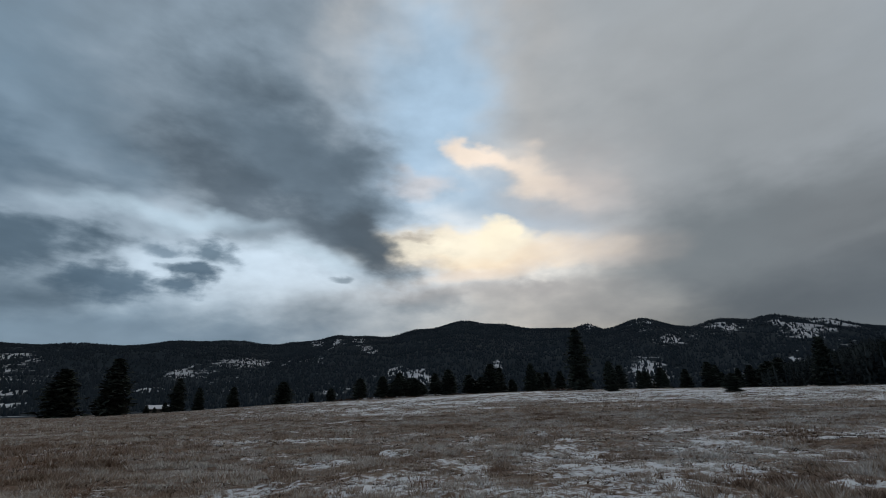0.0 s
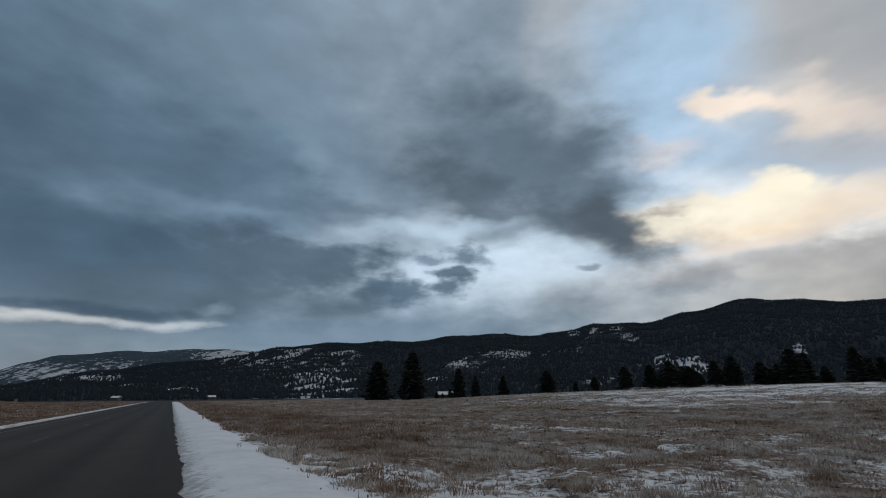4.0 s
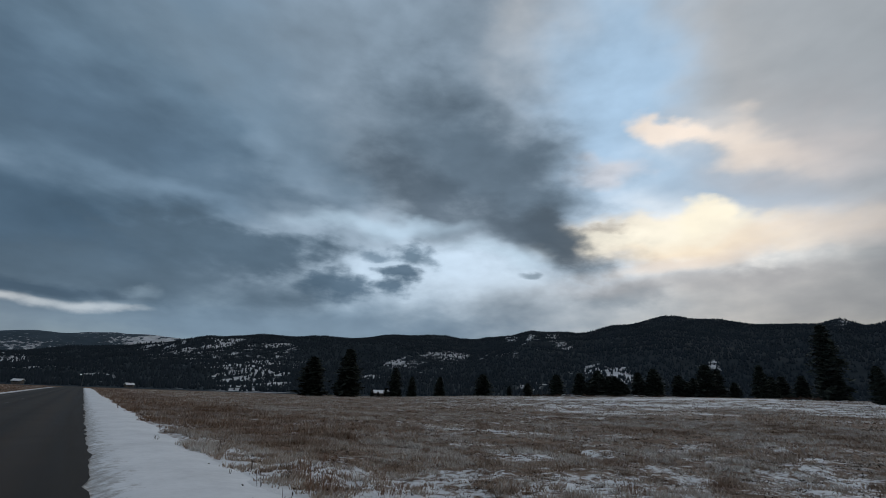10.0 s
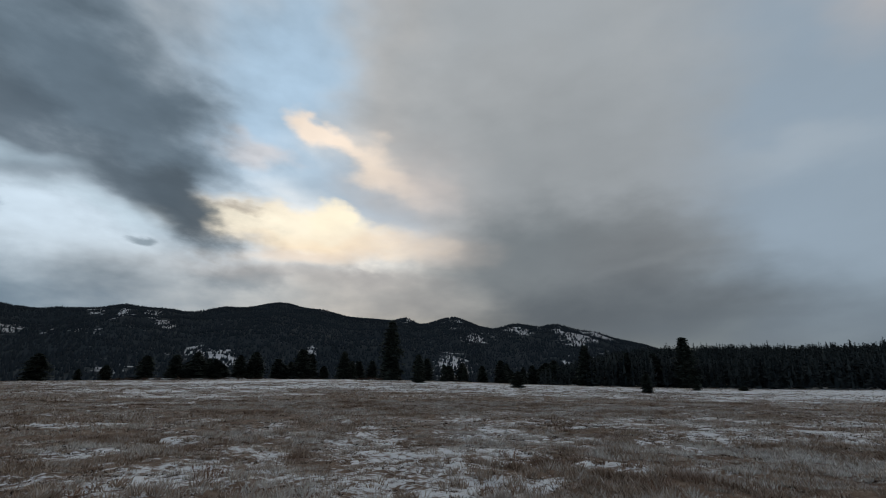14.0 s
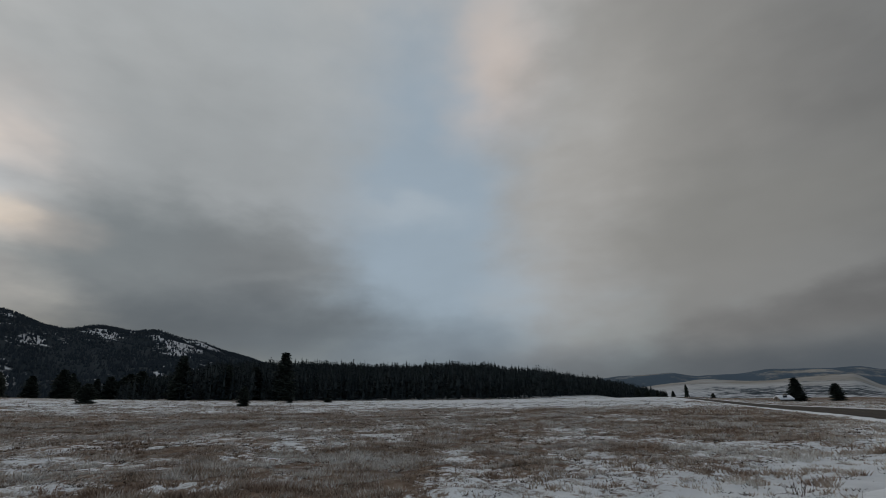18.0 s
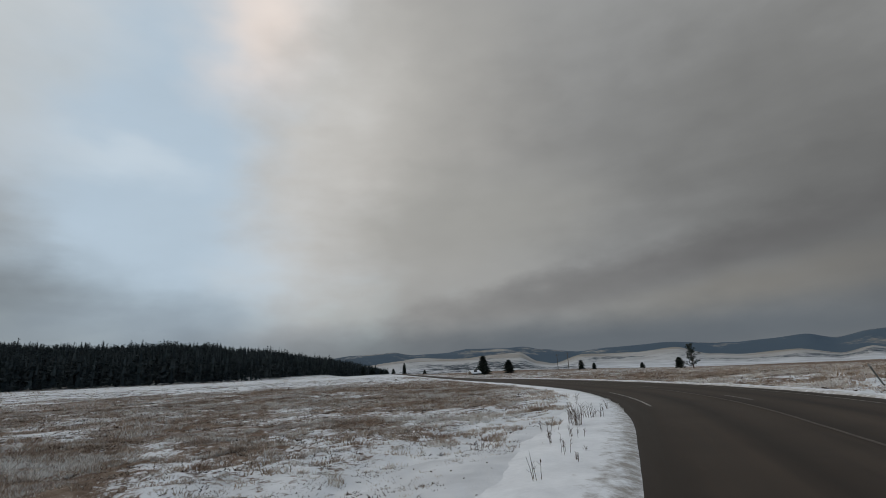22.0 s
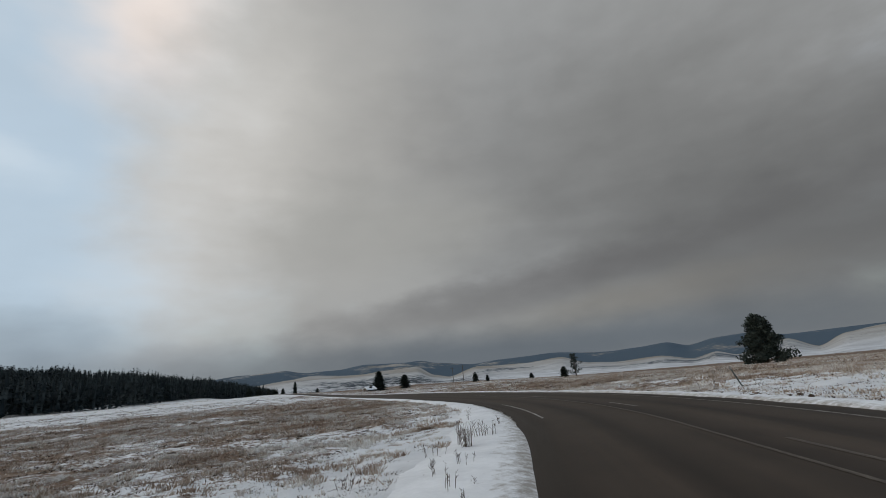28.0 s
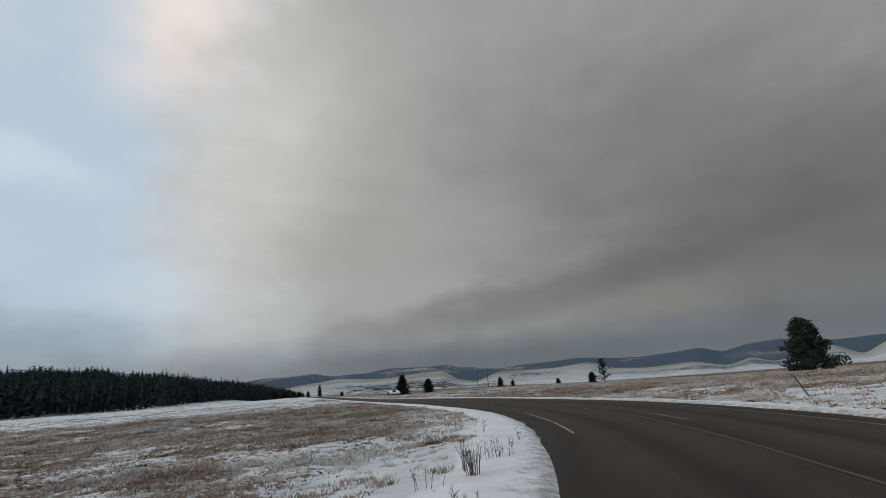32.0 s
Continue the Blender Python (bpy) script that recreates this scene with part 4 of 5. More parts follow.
def build_grass():
    rng = np.random.RandomState(11)
    verts, faces, base = [], [], 0
    for r0, r1, number, count, tall, wide, lean in ((2.5, 9, 6500, 18, 0.135, 0.10, 0.75), (9, 22, 30000, 14, 0.135, 0.13, 0.75), (22, 55, 46000, 9, 0.15, 0.25, 0.7),
                                                    (55, 130, 40000, 6, 0.22, 0.6, 0.6), (130, 245, 24000, 5, 0.28, 1.3, 0.8)):
        x, y = scatter(r0, r1, 100, -165, number, rng)
        s, d = road_place(x, y)
        away = np.where(d < 0, -d, d - ROAD_WIDE)
        gap = np.where(d < 0, 2.7 - 1.1 * smooth01(9, 36, s), 1.5) + (cloudy(x / 1.3, y / 1.3, 3) - 0.5) * 1.6
        snow = snowiness(x, y) + 1.7 * (cloudy(x / 0.42 + 31, y / 0.42, 2) - 0.45) * smooth01(70, 15, np.hypot(x, y))
        keep = (away > gap) & (rng.rand(number) > 0.03 + 0.84 * smooth01(0.28, 0.86, snow))
        x, y, s, d, snow = x[keep], y[keep], s[keep], d[keep], snow[keep]
        z = ground_height(x, y, s, d)
        h = tall * (0.25 + 1.6 * cloudy(x / 2.0, y / 2.0, 3) ** 1.3) * np.clip(1.2 - 0.6 * snow, 0.5, 1.4) * (1 + 0.3 * smooth01(-12, -22, s) * smooth01(-16, -9, d) * (d < 0))
        v, f = blades(x, y, z, h, wide, count, lean, rng)
        verts.append(v)
        faces.append(f + base)
        base += len(v)
    me = fill("dry_grass", np.concatenate(verts), np.concatenate(faces), STRAW)
    tagged(new("dry_grass", me), "matted frost-bleached brown meadow grass standing through thin snow", "grass", kind="stuff")


build_grass()


def build_litter():
    """Dark matted stems and bits of sod that lie on the snow between the tufts."""
    rng = np.random.RandomState(23)
    verts, faces, base = [], [], 0
    for r0, r1, number, count, tall, wide in ((3, 12, 5200, 7, 0.05, 0.09), (12, 28, 16000, 6, 0.06, 0.16), (28, 60, 22000, 5, 0.08, 0.3), (60, 130, 16000, 4, 0.12, 0.8)):
        x, y = scatter(r0, r1, 100, -165, number, rng)
        s, d = road_place(x, y)
        away = np.where(d < 0, -d, d - ROAD_WIDE)
        keep = (away > np.where(d < 0, 2.6, 1.6) + (cloudy(x / 1.3, y / 1.3, 3) - 0.5) * 1.4) & (cloudy(x / 1.1 + 8, y / 1.1, 3) > 0.46)
        x, y, s, d = x[keep], y[keep], s[keep], d[keep]
        v, f = blades(x, y, ground_height(x, y, s, d) + 0.01, np.full(len(x), tall), wide, count, 1.6, rng)
        verts.append(v)
        faces.append(f + base)
        base += len(v)
    me = fill("grass_litter", np.concatenate(verts), np.concatenate(faces), LITTER)
    tagged(new("grass_litter", me), "dark matted dead stems lying on the meadow snow", "grass litter", kind="stuff")


build_litter()


# ---------------------------------------------------------------- trees
def conifer_mesh(seed, tall, wide, whorls, per, bare=0.06, gappy=0.1, tip=0.5, flat=0.35):
    """A crown of drooping sprays on whorls of limbs; returns the crown's mesh."""
    rng = np.random.RandomState(seed)
    tri = []
    for k in range(whorls):
        t = (k + rng.rand() * 0.7) / whorls
        z = tall * (bare + (1 - bare) * t)
        reach = wide * ((1 - t ** 2.0) ** tip) * (0.75 + 0.4 * rng.rand()) * (0.55 + 0.45 * min(1, t * 6 + 0.3))
        for j in range(per):
            if rng.rand() < gappy:
                continue
            a = 2 * np.pi * (j + rng.rand() * 0.9) / per
            L = reach * (0.6 + 0.5 * rng.rand())
            for q in range(5):
                u = 0.15 + 0.85 * (q + rng.rand()) / 5
                c = np.array([np.cos(a) * L * u, np.sin(a) * L * u, z - L * 0.32 * u * u + rng.randn() * 0.1])
                size = 0.23 * wide * (0.5 + 0.5 * (1 - t)) * (1.15 - 0.5 * u)
                for _ in range(3):
                    p = rng.randn(3, 3) * size * np.array([1, 1, flat])
                    tri.append(c + p)
    v = np.array(tri).reshape(-1, 3)
    return fill("crown", v, np.arange(len(v)).reshape(-1, 3), NEEDLES)


def trunk_mesh(tall, radius, seed):
    bm = bmesh.new()
    rng = random.Random(seed)
    last = Vector((0, 0, -0.3))
    for k in range(5):
        nxt = Vector((rng.uniform(-1, 1) * radius * 0.4, rng.uniform(-1, 1) * radius * 0.4, tall * 0.93 * (k + 1) / 5))
        rod(bm, last, nxt, radius * (1 - k / 5.4), radius * (1 - (k + 1) / 5.4), 8)
        last = nxt
    me = bpy.data.meshes.new("trunk")
    bm.to_mesh(me)
    bm.free()
    me.materials.append(BARK)
    return me


FIRS = [conifer_mesh(k, 10, w, 24, 10, 0.02, 0.05, tip, 0.45) for k, (w, tip) in enumerate(((2.3, 0.7), (2.5, 0.52), (2.1, 0.45), (2.8, 0.55)))]
FIR_TRUNKS = [trunk_mesh(10, 0.2, k) for k in range(4)]


def spot(bearing, dist):
    a = radians(bearing)
    x, y = -math.sin(a) * dist, math.cos(a) * dist
    s, d = road_place([x], [y])
    return x, y, float(ground_height(np.array([x]), np.array([y]), s, d)[0])


def conifer(kind, bearing, dist, tall, girth, label, group, name="conifer_tree"):
    x, y, z = spot(bearing, dist)
    ob = thing(name, (x, y, z - 0.15), label, "tree", group, bearing * 13)
    part_mesh("trunk", FIR_TRUNKS[kind], ob)
    part_mesh("crown", FIRS[kind], ob)
    ob.scale = (1.85 * girth * tall / 10, 1.85 * girth * tall / 10, tall / 10)
    return ob


EDGE_TREES = "conifers along the far edge of the meadow"
DARK = "dark green conifer standing at the snowy edge of the meadow"
for kind, b, dist, tall, girth in ((3, 38.6, 235, 18, 0.85), (1, 34.6, 230, 22, 0.75), (2, 29.1, 240, 14, 0.8), (2, 27.1, 250, 10, 0.8), (1, 23.8, 245, 9.6, 0.8),
                                   (3, 18.7, 240, 10.6, 1.0), (3, 13.5, 240, 6.6, 0.9), (2, 15.6, 245, 5.0, 1.0), (3, 10.2, 240, 10.5, 0.9), (1, 7.6, 243, 11.5, 0.95),
                                   (3, 5.6, 240, 12.4, 0.9), (0, 3.8, 245, 10.2, 1.0), (1, 1.4, 246, 11.8, 0.9), (3, -0.2, 248, 13.4, 0.8), (1, -2.6, 246, 10.3, 1.0),
                                   (3, -5.2, 240, 14.5, 0.8), (1, -6.2, 250, 13.0, 0.8), (0, -9.9, 240, 14.2, 0.75)):
    conifer(kind, b, dist, tall, girth, DARK, EDGE_TREES)
for k in range(22):
    rng = random.Random(900 + k)
    conifer(rng.choice((1, 3)), rng.uniform(-12, 11), rng.uniform(246, 275), rng.uniform(7, 11.5), rng.uniform(0.8, 1.05), DARK, EDGE_TREES)
for k in range(16):
    rng = random.Random(950 + k)
    conifer(rng.choice((0, 1, 3)), rng.uniform(-44, -18), rng.uniform(246, 270), rng.uniform(8, 13), rng.uniform(0.7, 1.0), DARK, EDGE_TREES)
conifer(2, -15.4, 190, 23.0, 0.62, "tall narrow dark conifer alone at the edge of the meadow", EDGE_TREES)
conifer(3, -18.7, 165, 9.2, 0.6, "short bushy conifer beside the tall one", EDGE_TREES)
for kind, b, dist, tall, girth in ((1, -13.2, 225, 9, 0.9), (0, -21.8, 190, 6.6, 0.8), (2, -24.2, 235, 7.4, 0.8), (1, -28.5, 240, 11.5, 0.9), (3, -34.7, 240, 11.8, 0.8),
                                   (0, -38.2, 230, 18.5, 0.7), (2, -42.7, 235, 15.0, 0.75), (1, -32.2, 250, 10, 0.9), (1, -26.3, 246, 9, 0.9), (0, -45.5, 240, 15, 0.8)):
    conifer(kind, b, dist, tall, girth, DARK, EDGE_TREES)
conifer(1, -48.5, 225, 21.0, 0.62, "tall dark pine with a bent top in front of the woods", EDGE_TREES)
for b, dist, tall, girth in ((-30.5, 130, 4.4, 1.05), (-44.5, 115, 4.4, 0.7), (-49.3, 150, 2.0, 1.3), (-53.5, 160, 1.5, 2.0), (-18.9, 150, 3.0, 1.3)):
    conifer(3, b, dist, tall, girth, "small round young conifer in the open meadow", "young conifers in the meadow", "young_conifer")
for kind, b, dist, tall, girth in ((0, -102.8, 210, 8.2, 1.0), (3, -105.8, 205, 5.8, 0.95), (2, -114.1, 230, 4.6, 1.0), (2, -115.5, 235, 3.2, 1.0), (1, -120.6, 220, 2.6, 1.2), (3, -124.3, 190, 3.9, 1.0)):
    conifer(kind, b, dist, tall, girth, "dark conifer on the brown plain beyond the bend", "trees beyond the bend")


for kind, b, dist, tall, girth in ((2, -93.4, 290, 6.8, 0.55), (1, -90.6, 320, 4.6, 0.9), (3, -91.2, 310, 3.6, 1.2), (0, -92.1, 315, 4.0, 1.0), (3, -89.6, 330, 5.0, 1.1), (1, -95.8, 330, 3.2, 1.2), (3, -88.6, 340, 6.0, 0.9)):
    conifer(kind, b, dist, tall, girth, "small dark tree on the snowy plain past the woods", "trees beyond the bend")


def cones(x, y, z, tall, wide, tiers, sides, rng):
    """Many simple conifers at once: each is a stack of ragged cones."""
    n = len(x)
    v, f, base = [], [], 0
    for k in range(tiers):
        lo = 0.08 + 0.80 * k / tiers
        hi = min(1.0, lo + 0.34) if tiers > 1 else 1.0
        rad = wide * (1 - 0.62 * (k / tiers) ** 2.0)
        ang = rng.rand(n, 1) * 6.3 + np.arange(sides)[None] * 2 * np.pi / sides
        rr = rad[:, None] * (0.5 + 0.75 * rng.rand(n, sides))
        ring = np.stack([x[:, None] + np.cos(ang) * rr, y[:, None] + np.sin(ang) * rr, (z + tall * lo)[:, None] + rng.randn(n, sides) * tall[:, None] * 0.03], -1)
        top = np.stack([x + rng.randn(n) * rad * 0.1, y + rng.randn(n) * rad * 0.1, z + tall * hi], -1)[:, None]
        block = np.concatenate([ring, top], 1)
        i = np.arange(n)[:, None] * (sides + 1) + base
        j = np.arange(sides)[None]
        tri = np.stack([i + j, i + (j + 1) % sides, i + sides + 0 * j], -1).reshape(-1, 3)
        v.append(block.reshape(-1, 3))
        f.append(tri)
        base += n * (sides + 1)
    return np.concatenate(v), np.concatenate(f)


def fuzzy(x, y, z, tall, wide, per, rng):
    """Many conifers at once: each a rounded spire of small sprays, thick enough to close up where trees overlap."""
    n = len(x)
    t = rng.rand(n, per) ** 0.85
    ring = wide[:, None] * (1 - t ** 1.3) * (0.35 + 0.75 * np.sqrt(rng.rand(n, per)))
    a = rng.rand(n, per) * 2 * np.pi
    c = np.stack([x[:, None] + np.cos(a) * ring, y[:, None] + np.sin(a) * ring, (z[:, None] + tall[:, None] * (0.04 + 0.95 * t))], -1)
    size = tall[:, None, None, None] * 0.046 * (1.3 - 0.85 * t)[:, :, None, None]
    v = c[:, :, None, :] + (rng.rand(n, per, 3, 3) - 0.5) * 3.4 * size * np.array([1.0, 1.0, 0.55])
    return v.reshape(-1, 3), np.arange(n * per * 3).reshape(-1, 3)


def build_woods():
    rng = np.random.RandomState(5)
    x, y = scatter(215, 500, -33, -92, 12000, rng)
    x2, y2 = scatter(250, 900, -70, -93, 3000, rng)
    x, y = np.concatenate([x, x2]), np.concatenate([y, y2])
    az, r = np.degrees(np.arctan2(-x, y)), np.hypot(x, y)
    skyline = along(WOODS_TOP, az)
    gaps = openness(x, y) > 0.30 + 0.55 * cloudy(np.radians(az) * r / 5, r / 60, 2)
    keep = (cloudy(x / 22, y / 22, 3) > 0.30) & (r > 226 + 140 * smooth01(-76, -90, az)) & ~gaps & (skyline > 0.3)
    x, y, r, skyline = x[keep], y[keep], r[keep], skyline[keep]
    foot = land(x, y) - 0.3
    room = 1.9 + r * np.tan(np.radians(skyline)) - foot
    tall = np.clip(np.minimum(room, 15.5) * (0.72 + 0.45 * cloudy(x / 13, y / 13, 2)) * (0.56 + 0.50 * rng.rand(len(x)) ** 0.7) + 2.5 * (rng.rand(len(x)) > 0.97), 3, 19)
    v, f = fuzzy(x, y, foot, tall, tall * (0.13 + 0.10 * rng.rand(len(x))), 70, rng)
    core, sides = cones(x, y, foot, tall, tall * (0.045 + 0.03 * rng.rand(len(x))), 3, 5, rng)
    v, f = np.concatenate([v, core]), np.concatenate([f, sides + len(v)])
    tagged(new("conifer_woods", fill("conifer_woods", v, f, WOOD_NEEDLES)), "dense dark conifer woods behind the meadow", "woods", kind="stuff")
    # the forest on the range
    x, y = scatter(560, 2420, 74, -62, 105000, rng)
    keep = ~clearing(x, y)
    x, y = x[keep], y[keep]
    tall = (4.5 + 4.0 * rng.rand(len(x))) * (0.8 + 0.5 * cloudy(x / 60, y / 60, 2))
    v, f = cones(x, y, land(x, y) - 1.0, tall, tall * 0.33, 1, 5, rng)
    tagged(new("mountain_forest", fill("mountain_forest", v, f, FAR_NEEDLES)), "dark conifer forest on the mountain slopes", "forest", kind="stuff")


build_woods()


# ---------------------------------------------------------------- the big pine and the thin pine beyond the bend
def clumps(centres, sizes, seed, per=26, flat=0.7):
    """Needle clumps: short crossed sprays thrown round each centre."""
    rng = np.random.RandomState(seed)
    tri = []
    for c, s in zip(centres, sizes):
        d = rng.randn(per, 3)
        d /= np.linalg.norm(d, axis=1)[:, None]
        p = np.array(c) + d * s * (0.45 + 0.6 * rng.rand(per, 1)) * np.array([1, 1, flat])
        for q in p:
            tri.append(q + rng.randn(3, 3) * s * 0.19)
    v = np.array(tri).reshape(-1, 3)
    return fill("crown", v, np.arange(len(v)).reshape(-1, 3), NEEDLES)


def limbed_pine(name, at, tall, profile, limbs, clump, label, seed, low=0.1, lean=0.0, per=26):
    """A pine with a tapered trunk, limbs that fork out at their own heights and a clump of needles on every limb."""
    rng = random.Random(seed)
    ob = thing(name, at, label, "tree", "trees beyond the bend")
    bm = bmesh.new()
    rod(bm, (0, 0, -0.4), (lean * 0.4, 0, tall * 0.5), tall * 0.026, tall * 0.018, 9)
    rod(bm, (lean * 0.4, 0, tall * 0.5), (lean, 0, tall * 0.95), tall * 0.018, tall * 0.006, 7)
    part("trunk", bm, BARK, ob)
    centres, sizes = [], []
    bm = bmesh.new()
    for k in range(limbs):
        t = low + (0.97 - low) * (k + rng.random() * 0.6) / limbs
        a = k * 2.4 + rng.random() * 0.9
        L = profile(t) * (0.6 + 0.5 * rng.random())
        z = tall * t
        root = Vector((lean * t, 0, z - 0.15 * L))
        end = Vector((lean * t + math.cos(a) * L, math.sin(a) * L, z + 0.10 * L))
        rod(bm, root, end, tall * 0.008, tall * 0.003, 5)
        for u in (0.5, 0.8, 1.0):
            q = root.lerp(end, u)
            centres.append((q.x + rng.uniform(-0.3, 0.3), q.y + rng.uniform(-0.3, 0.3), q.z + rng.uniform(0, 0.5)))
            sizes.append(clump * (0.7 + 0.6 * rng.random()))
    part("limbs", bm, BARK, ob)
    part_mesh("crown", clumps(centres, sizes, seed, per), ob)
    return ob


x, y, z = spot(-144.0, 128)
limbed_pine("pine_tree", (x, y, z), 10.4, lambda t: 4.9 * min(1, (1.06 - t) * 1.5) * (0.82 + 0.25 * math.sin(t * 17)), 96, 0.95,
            "big broad dark green pine standing alone in dry grass", 3, 0.03, 0.3, 64)
x, y, z = spot(-125.6, 185)
limbed_pine("thin_pine", (x, y, z), 8.2, lambda t: 2.6 * (0.5 + 0.7 * abs(math.sin(t * 9))) * (1.25 - t), 26, 0.55,
            "thin half-bare pine with dark tufts on open limbs", 8, 0.12, 0.4, 44)


# ---------------------------------------------------------------- poles, marker, houses
def utility_pole(bearing, dist, tall):
    x, y, z = spot(bearing, dist)
    ob = thing("utility_pole", (x, y, z), "weathered wooden utility pole on the brown plain", "pole", "utility poles", bearing)
    bm = bmesh.new()
    rod(bm, (0, 0, -0.5), (0, 0, tall), 0.18, 0.12, 9)
    part("pole", bm, GREY_WOOD, ob)
    bm = bmesh.new()
    box(bm, -1.1, 1.1, -0.07, 0.07, tall - 0.75, tall - 0.6, 0.01)
    part("crossarm", bm, GREY_WOOD, ob)
    for k in (-0.95, -0.4, 0.4, 0.95):
        bm = bmesh.new()
        rod(bm, (k, 0, tall - 0.6), (k, 0, tall - 0.42), 0.05, 0.035, 7)
        part("insulator", bm, STEEL, ob)


utility_pole(-111.5, 260, 8.6)
utility_pole(-112.7, 235, 8.6)


def marker_post(at, tall, lean, label):
    ob = thing("marker_post", (at[0], at[1], at[2]), label, "marker post")
    ob.matrix_basis = pose(*at, 0, lean, 38)
    bm = bmesh.new()
    box(bm, -0.035, 0.035, -0.008, 0.008, -0.3, tall, 0.003)
    box(bm, -0.035, -0.027, -0.03, 0.0, -0.3, tall, 0.002)
    box(bm, 0.027, 0.035, -0.03, 0.0, -0.3, tall, 0.002)
    part("post", bm, STEEL, ob)
    bm = bmesh.new()
    box(bm, -0.045, 0.045, 0.009, 0.016, tall - 0.16, tall - 0.02, 0.003)
    part("reflector", bm, WHITE_FRESH, ob, "small white reflector plate")


x, y = 20.2, -24.0
s_, d_ = road_place([x], [y])
zz = float(ground_height(np.array([x]), np.array([y]), s_, d_)[0])
marker_post((x, y, zz - 0.05), 1.15, 20, "leaning thin steel marker post in snowy grass beside the road")


def fence_post(x, y, tall):
    s_, d_ = road_place([x], [y])
    z = float(ground_height(np.array([x]), np.array([y]), s_, d_)[0])
    bm = bmesh.new()
    rod(bm, (0, 0, -0.3), (0.03, 0, tall), 0.075, 0.06, 9)
    bmesh.ops.bevel(bm, geom=[e for e in bm.edges if all(v.co.z > tall - 0.01 for v in e.verts)], offset=0.02, segments=1, affect="EDGES")
    me = bpy.data.meshes.new("fence_post")
    bm.to_mesh(me)
    bm.free()
    me.materials.append(GREY_WOOD)
    ob = new("fence_post", me)
    ob.location = (x, y, z)
    tagged(ob, "grey weathered wooden post alone in brown grass across the road", "post")


fence_post(-50.5, 13.1, 1.15)


def house(bearing, dist, long, deep, wall, rise, label, turn=0.0, windows=2, drop=0.0):
    """A small gabled house under snow: walls, two roof slopes with real eaves, a door, windows and a chimney."""
    x, y, z = spot(bearing, dist)
    ob = thing("house", (x, y, z - drop), label, "house", "", bearing + turn)
    bm = bmesh.new()
    box(bm, -long / 2, long / 2, -deep / 2, deep / 2, -1.0, wall, 0.04)
    part("walls", bm, WALL_WOOD, ob)
    for side in (-1, 1):
        bm = bmesh.new()
        top = [Vector((e * (long / 2 + 0.5), 0, wall + rise)) for e in (-1, 1)]
        low = [Vector((e * (long / 2 + 0.5), side * (deep / 2 + 0.7), wall - 0.25)) for e in (-1, 1)]
        vs = [bm.verts.new(p) for p in (top[0], top[1], low[1], low[0])]
        f = bm.faces.new(vs if side < 0 else vs[::-1])
        ext = bmesh.ops.extrude_face_region(bm, geom=[f])
        bmesh.ops.translate(bm, vec=(0, 0, 0.35), verts=[v for v in ext["geom"] if isinstance(v, bmesh.types.BMVert)])
        part("roof_slope", bm, ROOF_SNOW, ob, "roof slope under thick white snow")
    for e in (-1, 1):
        bm = bmesh.new()
        vs = [bm.verts.new((e * long / 2, -deep / 2, wall - 0.02)), bm.verts.new((e * long / 2, deep / 2, wall - 0.02)), bm.verts.new((e * long / 2, 0, wall + rise * 0.95))]
        f = bm.faces.new(vs)
        ext = bmesh.ops.extrude_face_region(bm, geom=[f])
        bmesh.ops.translate(bm, vec=(-e * 0.15, 0, 0), verts=[v for v in ext["geom"] if isinstance(v, bmesh.types.BMVert)])
        part("gable", bm, WALL_WOOD, ob)
    for k in range(windows):
        u = -long / 2 + long * (k + 0.7) / (windows + 0.6)
        bm = bmesh.new()
        box(bm, u - 0.7, u + 0.7, -deep / 2 - 0.06, -deep / 2 + 0.02, 0.9, 2.1, 0.02)
        w = part("window", bm, GREY_WOOD, ob)
        bm = bmesh.new()
        box(bm, u - 0.58, u + 0.58, -deep / 2 - 0.075, -deep / 2 - 0.065, 1.02, 1.98)
        part("pane", bm, GLASS, w)
    bm = bmesh.new()
    box(bm, -0.45, 0.45, -deep / 2 - 0.06, -deep / 2 + 0.02, 0.0, 2.05, 0.02)
    part("door", bm, GREY_WOOD, ob)
    bm = bmesh.new()
    box(bm, long * 0.22, long * 0.22 + 0.7, 0.3, 1.0, wall, wall + rise + 0.9, 0.03)
    part("chimney", bm, GREY_WOOD, ob)


for b, dist, tall in ((30.1, 310, 5.5), (31.7, 305, 4.6), (31.0, 300, 3.2)):
    conifer(1, b, dist, tall, 0.9, DARK, EDGE_TREES)
house(30.7, 330, 12, 7, 2.3, 1.7, "long low brown house with a snow-covered roof among conifers", 8, 4)
house(34.2, 335, 6, 5, 2.2, 1.6, "small brown shed with a snow-covered roof among conifers", -15, 1)
house(-22.4, 300, 8, 7, 3.4, 2.4, "tall brown house with a snow-covered roof behind young conifers", -20)
house(56.4, 560, 7, 5, 2.4, 1.6, "small far house with a snow-covered roof beside the straight road", 20)
house(64.8, 560, 7, 5, 2.2, 1.4, "small far house with a white roof across the straight road", -30)
house(-101.7, 200, 3.6, 2.8, 1.0, 0.8, "low dark shed with a snow-covered roof on the plain", 30, 1)


